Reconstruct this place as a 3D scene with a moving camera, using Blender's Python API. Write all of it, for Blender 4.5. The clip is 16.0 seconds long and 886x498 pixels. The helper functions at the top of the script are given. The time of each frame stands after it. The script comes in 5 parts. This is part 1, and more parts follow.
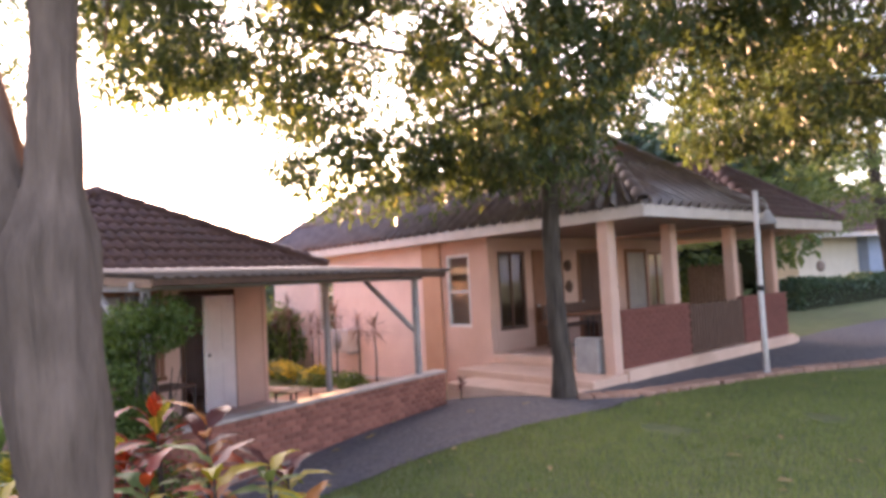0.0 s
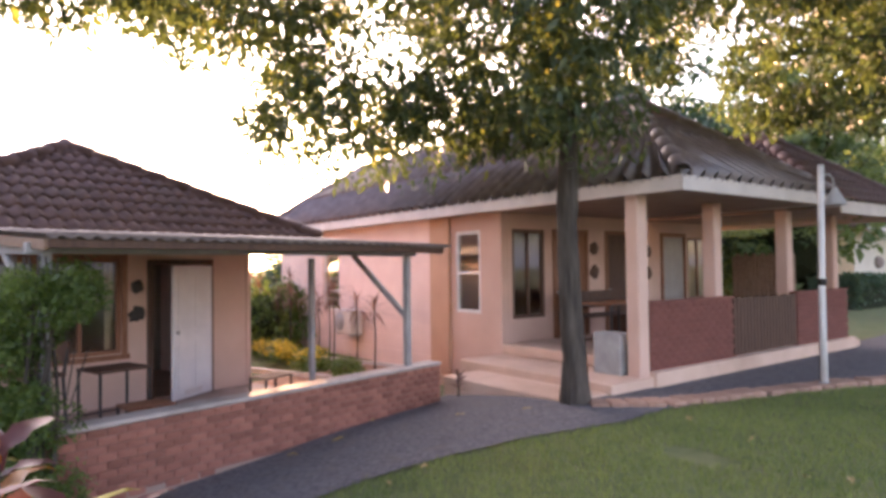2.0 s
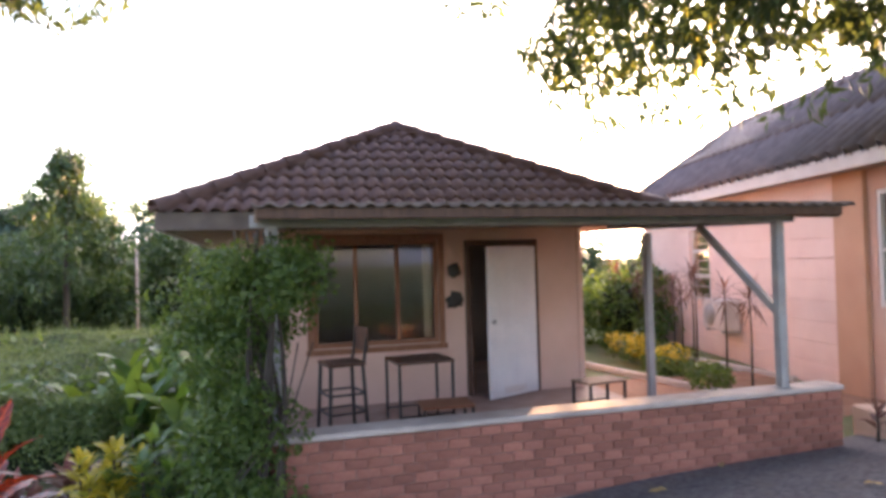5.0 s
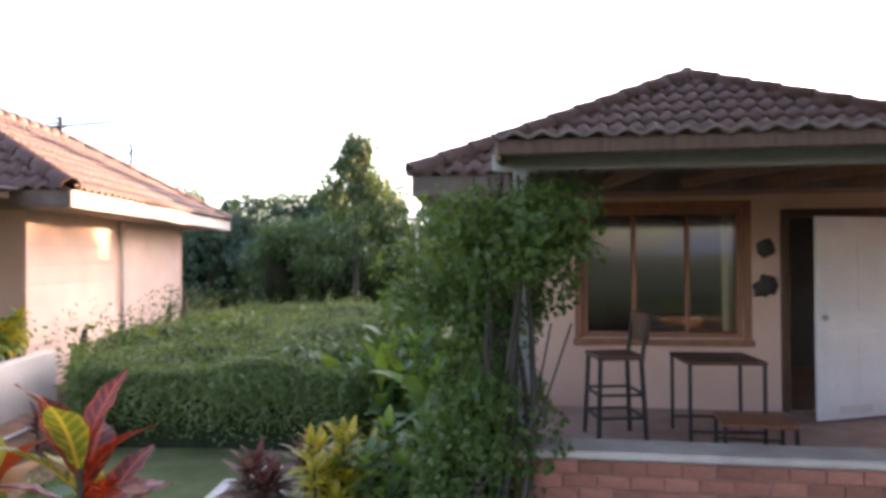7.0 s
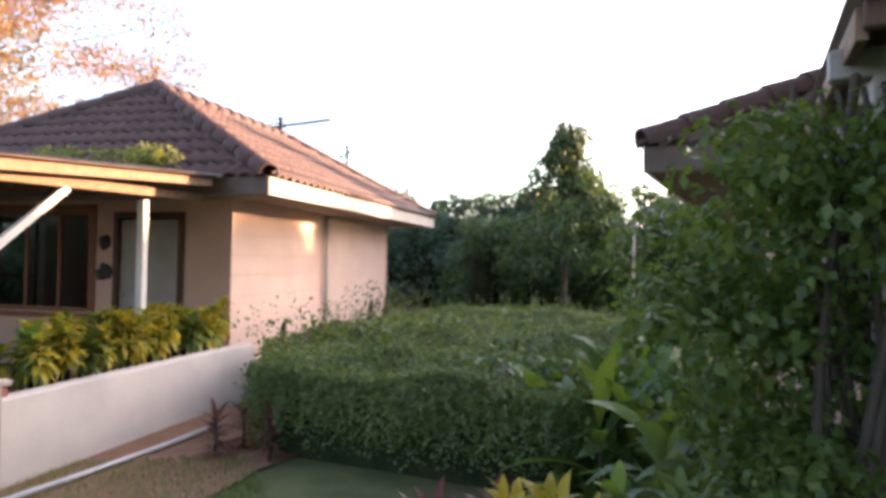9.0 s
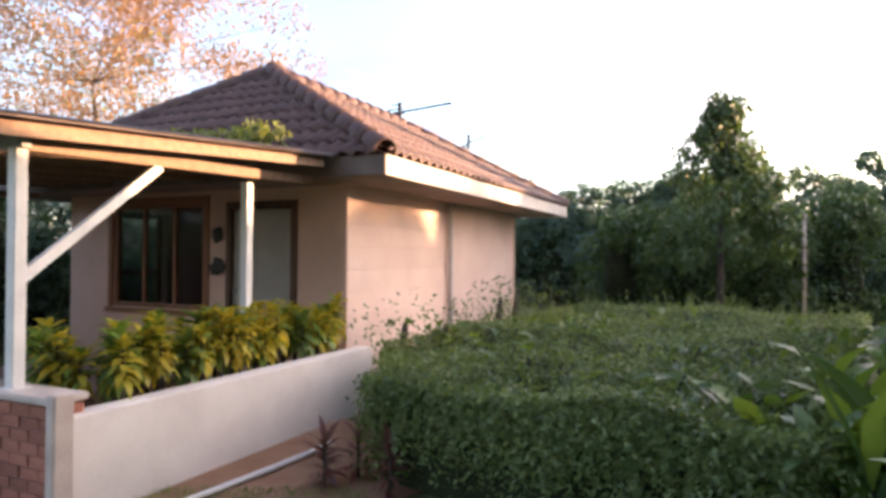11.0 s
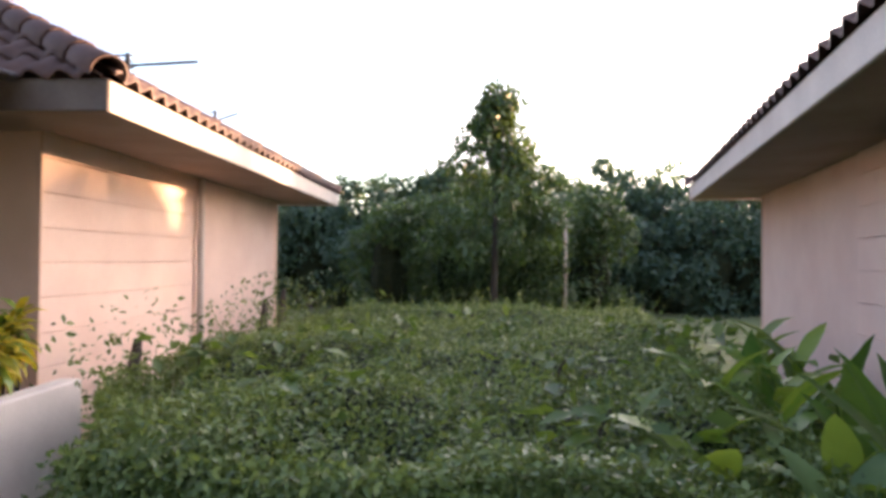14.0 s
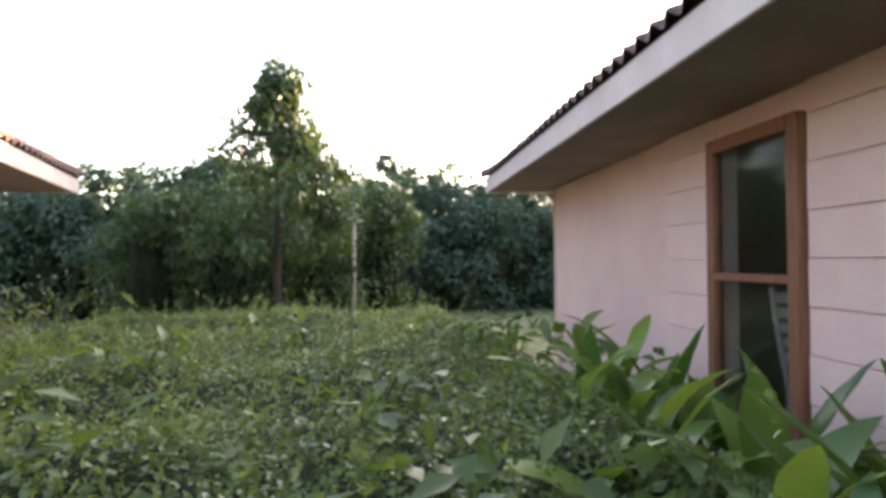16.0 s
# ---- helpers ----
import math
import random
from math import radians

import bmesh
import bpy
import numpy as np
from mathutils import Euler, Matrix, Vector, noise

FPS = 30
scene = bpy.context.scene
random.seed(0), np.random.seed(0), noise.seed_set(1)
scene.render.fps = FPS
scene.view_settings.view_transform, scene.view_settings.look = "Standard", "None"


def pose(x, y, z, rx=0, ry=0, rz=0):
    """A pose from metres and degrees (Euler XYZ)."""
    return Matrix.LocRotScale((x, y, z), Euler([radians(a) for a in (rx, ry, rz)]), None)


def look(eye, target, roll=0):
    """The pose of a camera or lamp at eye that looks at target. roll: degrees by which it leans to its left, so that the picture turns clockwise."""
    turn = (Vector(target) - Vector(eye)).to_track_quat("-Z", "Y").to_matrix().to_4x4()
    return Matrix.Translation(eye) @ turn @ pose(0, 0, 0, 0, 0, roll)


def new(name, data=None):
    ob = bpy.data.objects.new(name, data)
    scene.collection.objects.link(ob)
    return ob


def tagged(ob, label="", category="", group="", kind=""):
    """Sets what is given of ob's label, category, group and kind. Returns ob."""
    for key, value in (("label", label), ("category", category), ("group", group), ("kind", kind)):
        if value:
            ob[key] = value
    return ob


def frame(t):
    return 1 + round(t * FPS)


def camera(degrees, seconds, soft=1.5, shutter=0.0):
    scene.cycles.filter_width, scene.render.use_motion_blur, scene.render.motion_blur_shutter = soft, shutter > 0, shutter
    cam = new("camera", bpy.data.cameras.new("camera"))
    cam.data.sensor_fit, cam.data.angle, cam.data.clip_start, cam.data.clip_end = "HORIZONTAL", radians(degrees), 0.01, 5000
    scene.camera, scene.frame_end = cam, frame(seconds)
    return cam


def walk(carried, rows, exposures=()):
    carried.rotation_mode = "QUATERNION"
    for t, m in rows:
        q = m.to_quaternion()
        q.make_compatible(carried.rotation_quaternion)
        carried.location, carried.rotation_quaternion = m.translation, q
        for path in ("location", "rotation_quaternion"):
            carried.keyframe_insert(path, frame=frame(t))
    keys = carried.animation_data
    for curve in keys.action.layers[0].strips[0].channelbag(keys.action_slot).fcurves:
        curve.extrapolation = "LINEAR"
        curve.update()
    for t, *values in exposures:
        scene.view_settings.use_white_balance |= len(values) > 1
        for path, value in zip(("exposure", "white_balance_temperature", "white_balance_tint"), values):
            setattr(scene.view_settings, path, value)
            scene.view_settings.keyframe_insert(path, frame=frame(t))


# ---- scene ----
cam = camera(68.6, 16.0, soft=3.6)
METRES, EYE, TILT, LEAN, TURN = 10.5, 1.7, 0.0, 0.0, 0.0
ROWS = [
    (0.0, 0.0, 0.0, 0.0, 0.16, 3.07, 2.97),
    (0.5, 0.0114, 0.0225, -0.0024, 2.01, 1.82, 1.88),
    (1.0, 0.0224, 0.0581, -0.0015, 2.26, 1.8, 1.03),
    (1.5, 0.0371, 0.0992, -0.0026, 2.81, 1.76, 0.65),
    (2.0, 0.0499, 0.1406, -0.0063, 3.41, 1.59, 0.72),
    (2.5, 0.0578, 0.179, -0.0075, 6.22, 1.1, 1.53),
    (3.0, 0.073, 0.2134, -0.0059, 12.79, 0.84, 2.32),
    (5.5, 0.0516, 0.3815, -0.0232, 42.45, 1.0, 0.82),
    (6.0, 0.0341, 0.403, -0.0289, 47.55, 0.63, 0.3),
    (6.5, 0.0062, 0.4187, -0.0327, 53.96, 0.34, 0.52),
    (7.0, -0.0188, 0.4355, -0.0343, 61.48, 0.59, 0.36),
    (7.5, -0.0488, 0.4492, -0.0378, 65.27, 0.78, -0.56),
    (8.0, -0.0762, 0.4595, -0.0382, 67.99, 0.87, -0.63),
    (8.5, -0.1043, 0.4711, -0.0416, 73.74, 1.01, -0.72),
    (9.0, -0.1365, 0.4759, -0.0447, 79.56, 1.03, -1.0),
    (9.5, -0.1666, 0.4777, -0.0466, 87.3, 0.8, -1.05),
    (12.0, -0.3136, 0.4631, -0.0556, 90.24, 0.67, -0.37),
    (12.5, -0.3426, 0.4607, -0.0568, 85.37, 0.59, 0.06),
    (13.0, -0.3674, 0.4629, -0.0586, 80.09, 0.71, -0.16),
    (13.5, -0.3943, 0.4577, -0.0599, 72.95, 1.04, -0.64),
    (14.0, -0.4208, 0.4549, -0.0625, 67.58, 0.92, -0.58),
    (14.5, -0.4476, 0.4614, -0.0646, 64.25, 1.21, -0.89),
    (15.0, -0.4741, 0.4678, -0.0661, 57.46, 1.3, -0.56),
    (15.5, -0.4981, 0.4731, -0.0659, 50.87, 1.19, 0.22),
    (16.0, -0.5111, 0.4853, -0.0678, 48.01, 1.03, 0.34),
]
walk(cam, [(t, pose(0, 0, EYE, TILT, LEAN, TURN) @ pose(METRES * x, METRES * y, METRES * z, 90 + pitch, roll, yaw)) for t, x, y, z, yaw, pitch, roll in ROWS],
     exposures=[(0, 3.5, 6250, 36), (3.0, 3.58, 6150, 32), (6.0, 3.55, 5850, 25), (9.0, 2.95, 5850, 21), (12.0, 2.82, 5950, 22), (14.0, 2.95, 5950, 22), (16, 3.3, 5950, 21)])

# ---- world and sun ----
SUN_DIR = Vector((-0.337, 0.935, 0.113)).normalized()
SUN_ELEV = math.asin(SUN_DIR.z)
SUN_AZ = math.atan2(SUN_DIR.x, SUN_DIR.y)
world = bpy.data.worlds.new("sky")
scene.world = world
world.use_nodes = True
wn, wl = world.node_tree.nodes, world.node_tree.links
wn.clear()
w_out = wn.new("ShaderNodeOutputWorld")
w_bg = wn.new("ShaderNodeBackground")
w_sky = wn.new("ShaderNodeTexSky")
w_sky.sky_type = "NISHITA"
w_sky.sun_disc = False
w_sky.sun_elevation, w_sky.sun_rotation = SUN_ELEV, SUN_AZ
w_sky.dust_density, w_sky.air_density = 1.5, 1.0
w_co = wn.new("ShaderNodeTexCoord")
w_map = wn.new("ShaderNodeMapping")
w_map.inputs["Scale"].default_value = (1.6, 1.6, 5.0)
w_noise = wn.new("ShaderNodeTexNoise")
w_noise.inputs["Scale"].default_value, w_noise.inputs["Detail"].default_value, w_noise.inputs["Roughness"].default_value = 2.6, 9, 0.62
w_ramp = wn.new("ShaderNodeValToRGB")
w_ramp.color_ramp.elements[0].position, w_ramp.color_ramp.elements[1].position = 0.40, 0.60
w_ramp.color_ramp.elements[0].color = (0.05, 0.05, 0.05, 1)
w_mix = wn.new("ShaderNodeMixRGB")
# thin cloud, brighter towards the sun
w_dot = wn.new("ShaderNodeVectorMath")
w_dot.operation = "DOT_PRODUCT"
w_dot.inputs[1].default_value = SUN_DIR
w_max = wn.new("ShaderNodeMath")
w_max.operation = "MAXIMUM"
w_max.inputs[1].default_value = 0.0
w_pow = wn.new("ShaderNodeMath")
w_pow.operation = "POWER"
w_pow.inputs[1].default_value = 5.0
w_gain = wn.new("ShaderNodeMath")
w_gain.operation = "MULTIPLY_ADD"
w_gain.inputs[1].default_value, w_gain.inputs[2].default_value = 19.0, 0.0
w_cloud = wn.new("ShaderNodeVectorMath")
w_cloud.operation = "SCALE"
w_cloud.inputs[0].default_value = (1.15, 0.95, 0.70)
w_sum = wn.new("ShaderNodeVectorMath")
w_sum.operation = "ADD"
w_sum.inputs[1].default_value = (1.02, 1.12, 1.36)
wl.new(w_co.outputs["Generated"], w_dot.inputs[0])
wl.new(w_dot.outputs["Value"], w_max.inputs[0])
wl.new(w_max.outputs[0], w_pow.inputs[0])
wl.new(w_pow.outputs[0], w_gain.inputs[0])
wl.new(w_gain.outputs[0], w_cloud.inputs["Scale"])
wl.new(w_cloud.outputs["Vector"], w_sum.inputs[0])
wl.new(w_sum.outputs["Vector"], w_mix.inputs[2])
wl.new(w_co.outputs["Generated"], w_map.inputs["Vector"])
wl.new(w_map.outputs["Vector"], w_noise.inputs["Vector"])
wl.new(w_noise.outputs["Fac"], w_ramp.inputs["Fac"])
wl.new(w_ramp.outputs["Color"], w_mix.inputs["Fac"])
wl.new(w_sky.outputs["Color"], w_mix.inputs[1])
wl.new(w_mix.outputs["Color"], w_bg.inputs["Color"])
wl.new(w_bg.outputs["Background"], w_out.inputs["Surface"])
w_bg.inputs["Strength"].default_value = 0.13
sun = new("sun", bpy.data.lights.new("sun", "SUN"))
sun.data.energy, sun.data.angle, sun.data.color = 3.2, radians(0.6), (1.0, 0.60, 0.28)
sun.matrix_world = look(SUN_DIR * 60, (0, 0, 0))


# ---- materials ----
def material(name, col, col2, rough=0.8, scale=8.0, fine=90.0, bump=0.2, rnd=0.0, metal=0.0, stretch=(1, 1, 1), stain=None, spec=0.3):
    """Two-scale procedural surface: a broad mottling from col to col2, a fine grain, an optional stain colour, relief."""
    m = bpy.data.materials.new(name)
    m.use_nodes = True
    n, l = m.node_tree.nodes, m.node_tree.links
    b = n["Principled BSDF"]
    b.inputs["Roughness"].default_value, b.inputs["Metallic"].default_value = rough, metal
    b.inputs["Specular IOR Level"].default_value = spec
    co = n.new("ShaderNodeTexCoord")
    mp = n.new("ShaderNodeMapping")
    mp.inputs["Scale"].default_value = stretch
    l.new(co.outputs["Object"], mp.inputs["Vector"])
    a, f = n.new("ShaderNodeTexNoise"), n.new("ShaderNodeTexNoise")
    a.inputs["Scale"].default_value, a.inputs["Detail"].default_value = scale, 5
    f.inputs["Scale"].default_value, f.inputs["Detail"].default_value = fine, 4
    for t in (a, f):
        l.new(mp.outputs["Vector"], t.inputs["Vector"])
    r = n.new("ShaderNodeValToRGB")
    r.color_ramp.elements[0].position, r.color_ramp.elements[1].position = 0.32, 0.68
    r.color_ramp.elements[0].color, r.color_ramp.elements[1].color = (*col, 1), (*col2, 1)
    l.new(a.outputs["Fac"], r.inputs["Fac"])
    last = r.outputs["Color"]
    if stain:
        s = n.new("ShaderNodeTexNoise")
        s.inputs["Scale"].default_value, s.inputs["Detail"].default_value = scale * 0.23, 8
        sr = n.new("ShaderNodeValToRGB")
        sr.color_ramp.elements[0].position, sr.color_ramp.elements[1].position = 0.52, 0.72
        sr.color_ramp.elements[1].color = (0.7, 0.7, 0.7, 1)
        sr.color_ramp.elements[0].color = (0, 0, 0, 1)
        l.new(mp.outputs["Vector"], s.inputs["Vector"])
        l.new(s.outputs["Fac"], sr.inputs["Fac"])
        sm = n.new("ShaderNodeMixRGB")
        sm.inputs[2].default_value = (*stain, 1)
        l.new(sr.outputs["Color"], sm.inputs["Fac"])
        l.new(last, sm.inputs[1])
        last = sm.outputs["Color"]
    hsv = n.new("ShaderNodeHueSaturation")
    l.new(last, hsv.inputs["Color"])
    add = n.new("ShaderNodeMath")
    add.operation = "MULTIPLY_ADD"
    add.inputs[1].default_value, add.inputs[2].default_value = 0.35, 0.82
    l.new(f.outputs["Fac"], add.inputs[0])
    v = add.outputs[0]
    if rnd:
        oi = n.new("ShaderNodeObjectInfo")
        ra = n.new("ShaderNodeMath")
        ra.operation = "MULTIPLY_ADD"
        ra.inputs[1].default_value, ra.inputs[2].default_value = rnd, 1 - rnd / 2
        l.new(oi.outputs["Random"], ra.inputs[0])
        mu = n.new("ShaderNodeMath")
        mu.operation = "MULTIPLY"
        l.new(v, mu.inputs[0])
        l.new(ra.outputs[0], mu.inputs[1])
        v = mu.outputs[0]
    l.new(v, hsv.inputs["Value"])
    l.new(hsv.outputs["Color"], b.inputs["Base Color"])
    if bump:
        bp = n.new("ShaderNodeBump")
        bp.inputs["Strength"].default_value, bp.inputs["Distance"].default_value = bump, 0.01
        l.new(f.outputs["Fac"], bp.inputs["Height"])
        l.new(bp.outputs["Normal"], b.inputs["Normal"])
    return m


def vein_mix(n, l, co, base, vein):
    """Midrib and slanting side veins in a second colour, on a leaf that runs along its own x."""
    def math_node(op, a, b=None, c=None):
        q = n.new("ShaderNodeMath")
        q.operation = op
        for i, v in enumerate((a, b, c)):
            if v is None:
                continue
            if isinstance(v, (int, float)):
                q.inputs[i].default_value = v
            else:
                l.new(v, q.inputs[i])
        return q.outputs[0]
    sep = n.new("ShaderNodeSeparateXYZ")
    l.new(co.outputs["Object"], sep.inputs[0])
    side = math_node("ABSOLUTE", sep.outputs["Y"])
    blot = n.new("ShaderNodeTexNoise")
    blot.inputs["Scale"].default_value, blot.inputs["Detail"].default_value = 26, 3
    l.new(co.outputs["Object"], blot.inputs["Vector"])
    run = math_node("MULTIPLY_ADD", side, -0.9, sep.outputs["X"])
    wave = math_node("SINE", math_node("MULTIPLY", run, 190.0))
    wave = math_node("MULTIPLY_ADD", blot.outputs["Fac"], 3.2, math_node("SUBTRACT", math_node("MULTIPLY", wave, 0.7), 1.5))
    veins = math_node("SMOOTH_MIN", math_node("MAXIMUM", math_node("MULTIPLY", wave, 0.55), 0.0), 1.0, 0.1)
    rib = math_node("LESS_THAN", side, 0.005)
    rim = math_node("MULTIPLY", math_node("MAXIMUM", math_node("SUBTRACT", side, 0.034), 0.0), 40.0)
    mask = math_node("MINIMUM", math_node("ADD", math_node("MAXIMUM", veins, rib), rim), 1.0)
    mx = n.new("ShaderNodeMixRGB")
    mx.inputs[2].default_value = (*vein, 1)
    l.new(mask, mx.inputs["Fac"])
    l.new(base, mx.inputs[1])
    return mx.outputs["Color"]


def leafy(name, col, col2, glow=0.45, rough=0.45, island=True, back=(1.25, 1.2, 0.5), vein=None):
    """Leaf: colour varies from leaf to leaf, some light passes through."""
    m = bpy.data.materials.new(name)
    m.use_nodes = True
    n, l = m.node_tree.nodes, m.node_tree.links
    b, out = n["Principled BSDF"], n["Material Output"]
    b.inputs["Roughness"].default_value = rough
    b.inputs["Specular IOR Level"].default_value = 0.35
    src = n.new("ShaderNodeNewGeometry").outputs["Random Per Island"] if island else n.new("ShaderNodeObjectInfo").outputs["Random"]
    co = n.new("ShaderNodeTexCoord")
    no = n.new("ShaderNodeTexNoise")
    no.inputs["Scale"].default_value, no.inputs["Detail"].default_value = (1.3 if island else 14.0), 4
    l.new(co.outputs["Object"], no.inputs["Vector"])
    ad = n.new("ShaderNodeMath")
    ad.operation = "MULTIPLY_ADD"
    ad.inputs[1].default_value = 0.6
    l.new(no.outputs["Fac"], ad.inputs[0])
    sc = n.new("ShaderNodeMath")
    sc.operation = "MULTIPLY_ADD"
    sc.inputs[1].default_value, sc.inputs[2].default_value = 0.7, -0.15
    l.new(src, sc.inputs[0])
    l.new(sc.outputs[0], ad.inputs[2])
    r = n.new("ShaderNodeValToRGB")
    r.color_ramp.elements[0].color, r.color_ramp.elements[1].color = (*col, 1), (*col2, 1)
    l.new(ad.outputs[0], r.inputs["Fac"])
    leaf_col = r.outputs["Color"]
    if vein:
        leaf_col = vein_mix(n, l, co, leaf_col, vein)
    l.new(leaf_col, b.inputs["Base Color"])
    tr = n.new("ShaderNodeBsdfTranslucent")
    tint = n.new("ShaderNodeMixRGB")
    tint.blend_type = "MULTIPLY"
    tint.inputs["Fac"].default_value = 1
    tint.inputs[2].default_value = (*back, 1)
    l.new(leaf_col, tint.inputs[1])
    l.new(tint.outputs["Color"], tr.inputs["Color"])
    mx = n.new("ShaderNodeMixShader")
    mx.inputs["Fac"].default_value = glow
    l.new(b.outputs[0], mx.inputs[1])
    l.new(tr.outputs[0], mx.inputs[2])
    l.new(mx.outputs[0], out.inputs["Surface"])
    return m


def glassy(name, tint, rough=0.05):
    m = bpy.data.materials.new(name)
    m.use_nodes = True
    b = m.node_tree.nodes["Principled BSDF"]
    b.inputs["Base Color"].default_value = (*tint, 1)
    b.inputs["Roughness"].default_value, b.inputs["Transmission Weight"].default_value = rough, 1.0
    b.inputs["IOR"].default_value = 1.45
    return m


M_PEACH = material("peach_plaster", (0.60, 0.40, 0.31), (0.68, 0.47, 0.375), 0.85, 1.6, 120, 0.15, stain=(0.5, 0.3, 0.22))
M_PINK = material("pink_board", (0.74, 0.54, 0.47), (0.80, 0.61, 0.53), 0.8, 2.0, 110, 0.12, rnd=0.06, stain=(0.66, 0.48, 0.41))
M_ORANGE = material("orange_plaster", (0.50, 0.29, 0.185), (0.57, 0.34, 0.22), 0.85, 1.8, 100, 0.15)
M_FASCIA = material("fascia_paint", (0.55, 0.49, 0.45), (0.65, 0.585, 0.54), 0.7, 3, 60, 0.1, stain=(0.5, 0.44, 0.4))
M_SOFFIT = material("soffit_board", (0.27, 0.20, 0.17), (0.34, 0.26, 0.22), 0.85, 2, 70, 0.1)
M_ROOF = material("maroon_roof_tile", (0.095, 0.054, 0.05), (0.145, 0.083, 0.073), 0.6, 5, 60, 0.25, rnd=0.12, stain=(0.10, 0.07, 0.065))
M_ROOF_DARK = material("brown_roof_sheet", (0.12, 0.088, 0.085), (0.19, 0.145, 0.14), 0.33, 5, 60, 0.2, rnd=0.1, stain=(0.08, 0.06, 0.055), spec=0.6)
M_BRICK = material("red_brick", (0.25, 0.098, 0.07), (0.35, 0.15, 0.105), 0.85, 14, 120, 0.4, rnd=0.55, stain=(0.3, 0.14, 0.1))
M_BRICK_DARK = material("maroon_brick", (0.17, 0.062, 0.048), (0.24, 0.095, 0.07), 0.85, 9, 120, 0.4, rnd=0.16, stain=(0.12, 0.05, 0.04))
M_MORTAR = material("mortar", (0.24, 0.13, 0.10), (0.31, 0.18, 0.14), 0.95, 10, 120, 0.4)
M_CAP = material("cement_coping", (0.42, 0.35, 0.31), (0.52, 0.45, 0.40), 0.9, 6, 100, 0.3, stain=(0.3, 0.25, 0.22))
M_WHITEWALL = material("whitewashed_plaster", (0.62, 0.56, 0.53), (0.72, 0.66, 0.62), 0.85, 2.5, 110, 0.2, stain=(0.55, 0.36, 0.26))
# Darkened copy of the fascia paint: shade on the front eave put into colour.
M_FASCIA_SHADE = material("shaded_fascia_paint", (0.12, 0.095, 0.085), (0.18, 0.145, 0.125), 0.8, 4, 60, 0.2, stain=(0.14, 0.11, 0.1))
M_STEEL = material("grey_painted_steel", (0.30, 0.29, 0.29), (0.38, 0.37, 0.36), 0.5, 6, 80, 0.08)
M_WHITESTEEL = material("white_painted_steel", (0.62, 0.60, 0.58), (0.72, 0.69, 0.66), 0.5, 6, 80, 0.08)
M_DARKWOOD = material("dark_stained_wood", (0.075, 0.04, 0.028), (0.13, 0.07, 0.045), 0.55, 5, 60, 0.25, stretch=(6, 6, 0.7))
M_WOOD = material("reddish_wood", (0.20, 0.085, 0.045), (0.28, 0.13, 0.07), 0.5, 5, 60, 0.2, stretch=(6, 6, 0.7))
M_BEAM = material("weathered_timber", (0.22, 0.14, 0.095), (0.30, 0.20, 0.135), 0.75, 5, 60, 0.2, stretch=(3, 3, 3))
M_DOOR = material("white_door_paint", (0.70, 0.68, 0.68), (0.78, 0.76, 0.75), 0.5, 3, 60, 0.05)
M_GREYDOOR = material("grey_door_paint", (0.34, 0.31, 0.28), (0.40, 0.37, 0.33), 0.55, 3, 60, 0.05)
M_SHEET = material("corrugated_sheet", (0.14, 0.11, 0.10), (0.20, 0.16, 0.14), 0.6, 5, 50, 0.2, stain=(0.1, 0.07, 0.05))
M_TILEFLOOR = material("terrace_cement", (0.30, 0.20, 0.16), (0.38, 0.27, 0.22), 0.7, 4, 80, 0.2)
M_STEP = material("step_plaster", (0.58, 0.40, 0.30), (0.66, 0.47, 0.36), 0.85, 3, 90, 0.2, stain=(0.42, 0.28, 0.2))
M_BARK = material("bark", (0.042, 0.034, 0.028), (0.10, 0.082, 0.066), 0.95, 9, 45, 1.0, stretch=(1, 1, 0.22))
M_BARK2 = material("pale_bark", (0.10, 0.075, 0.06), (0.2, 0.15, 0.12), 0.95, 8, 40, 1.0, stretch=(1, 1, 0.25))
M_GRASSG = material("lawn_soil", (0.10, 0.125, 0.048), (0.165, 0.175, 0.075), 0.95, 3.5, 130, 0.8, stain=(0.12, 0.10, 0.06))
M_ASPHALT = material("grey_gravel_path", (0.085, 0.08, 0.085), (0.18, 0.168, 0.172), 0.92, 22, 110, 0.9, stain=(0.15, 0.13, 0.115))
M_DIRT = material("red_earth", (0.26, 0.14, 0.085), (0.34, 0.2, 0.13), 0.95, 4, 140, 0.6, stain=(0.16, 0.1, 0.06))
M_EDGE = material("brick_edging", (0.33, 0.19, 0.13), (0.42, 0.27, 0.2), 0.9, 9, 100, 0.4, rnd=0.3)
M_KERB = material("white_kerb", (0.55, 0.50, 0.46), (0.66, 0.61, 0.56), 0.85, 5, 100, 0.3, stain=(0.4, 0.34, 0.28))
M_DARKROOM = material("added_partition_plaster", (0.30, 0.24, 0.2), (0.34, 0.28, 0.23), 0.9, 2, 60, 0.05)
M_CURTAIN = material("cream_curtain", (0.62, 0.48, 0.30), (0.70, 0.55, 0.36), 0.9, 4, 120, 0.1)
M_METAL = material("dull_metal", (0.36, 0.35, 0.34), (0.44, 0.43, 0.42), 0.4, 8, 60, 0.05, metal=0.8)
M_BLACK = material("black_metal_and_window_shade", (0.03, 0.027, 0.025), (0.05, 0.045, 0.04), 0.5, 8, 60, 0.05)
M_BLUE = material("pale_blue_paint", (0.30, 0.36, 0.47), (0.36, 0.42, 0.52), 0.8, 2, 60, 0.1)
M_CREAM = material("cream_plaster", (0.66, 0.58, 0.46), (0.72, 0.64, 0.52), 0.85, 2, 60, 0.1)
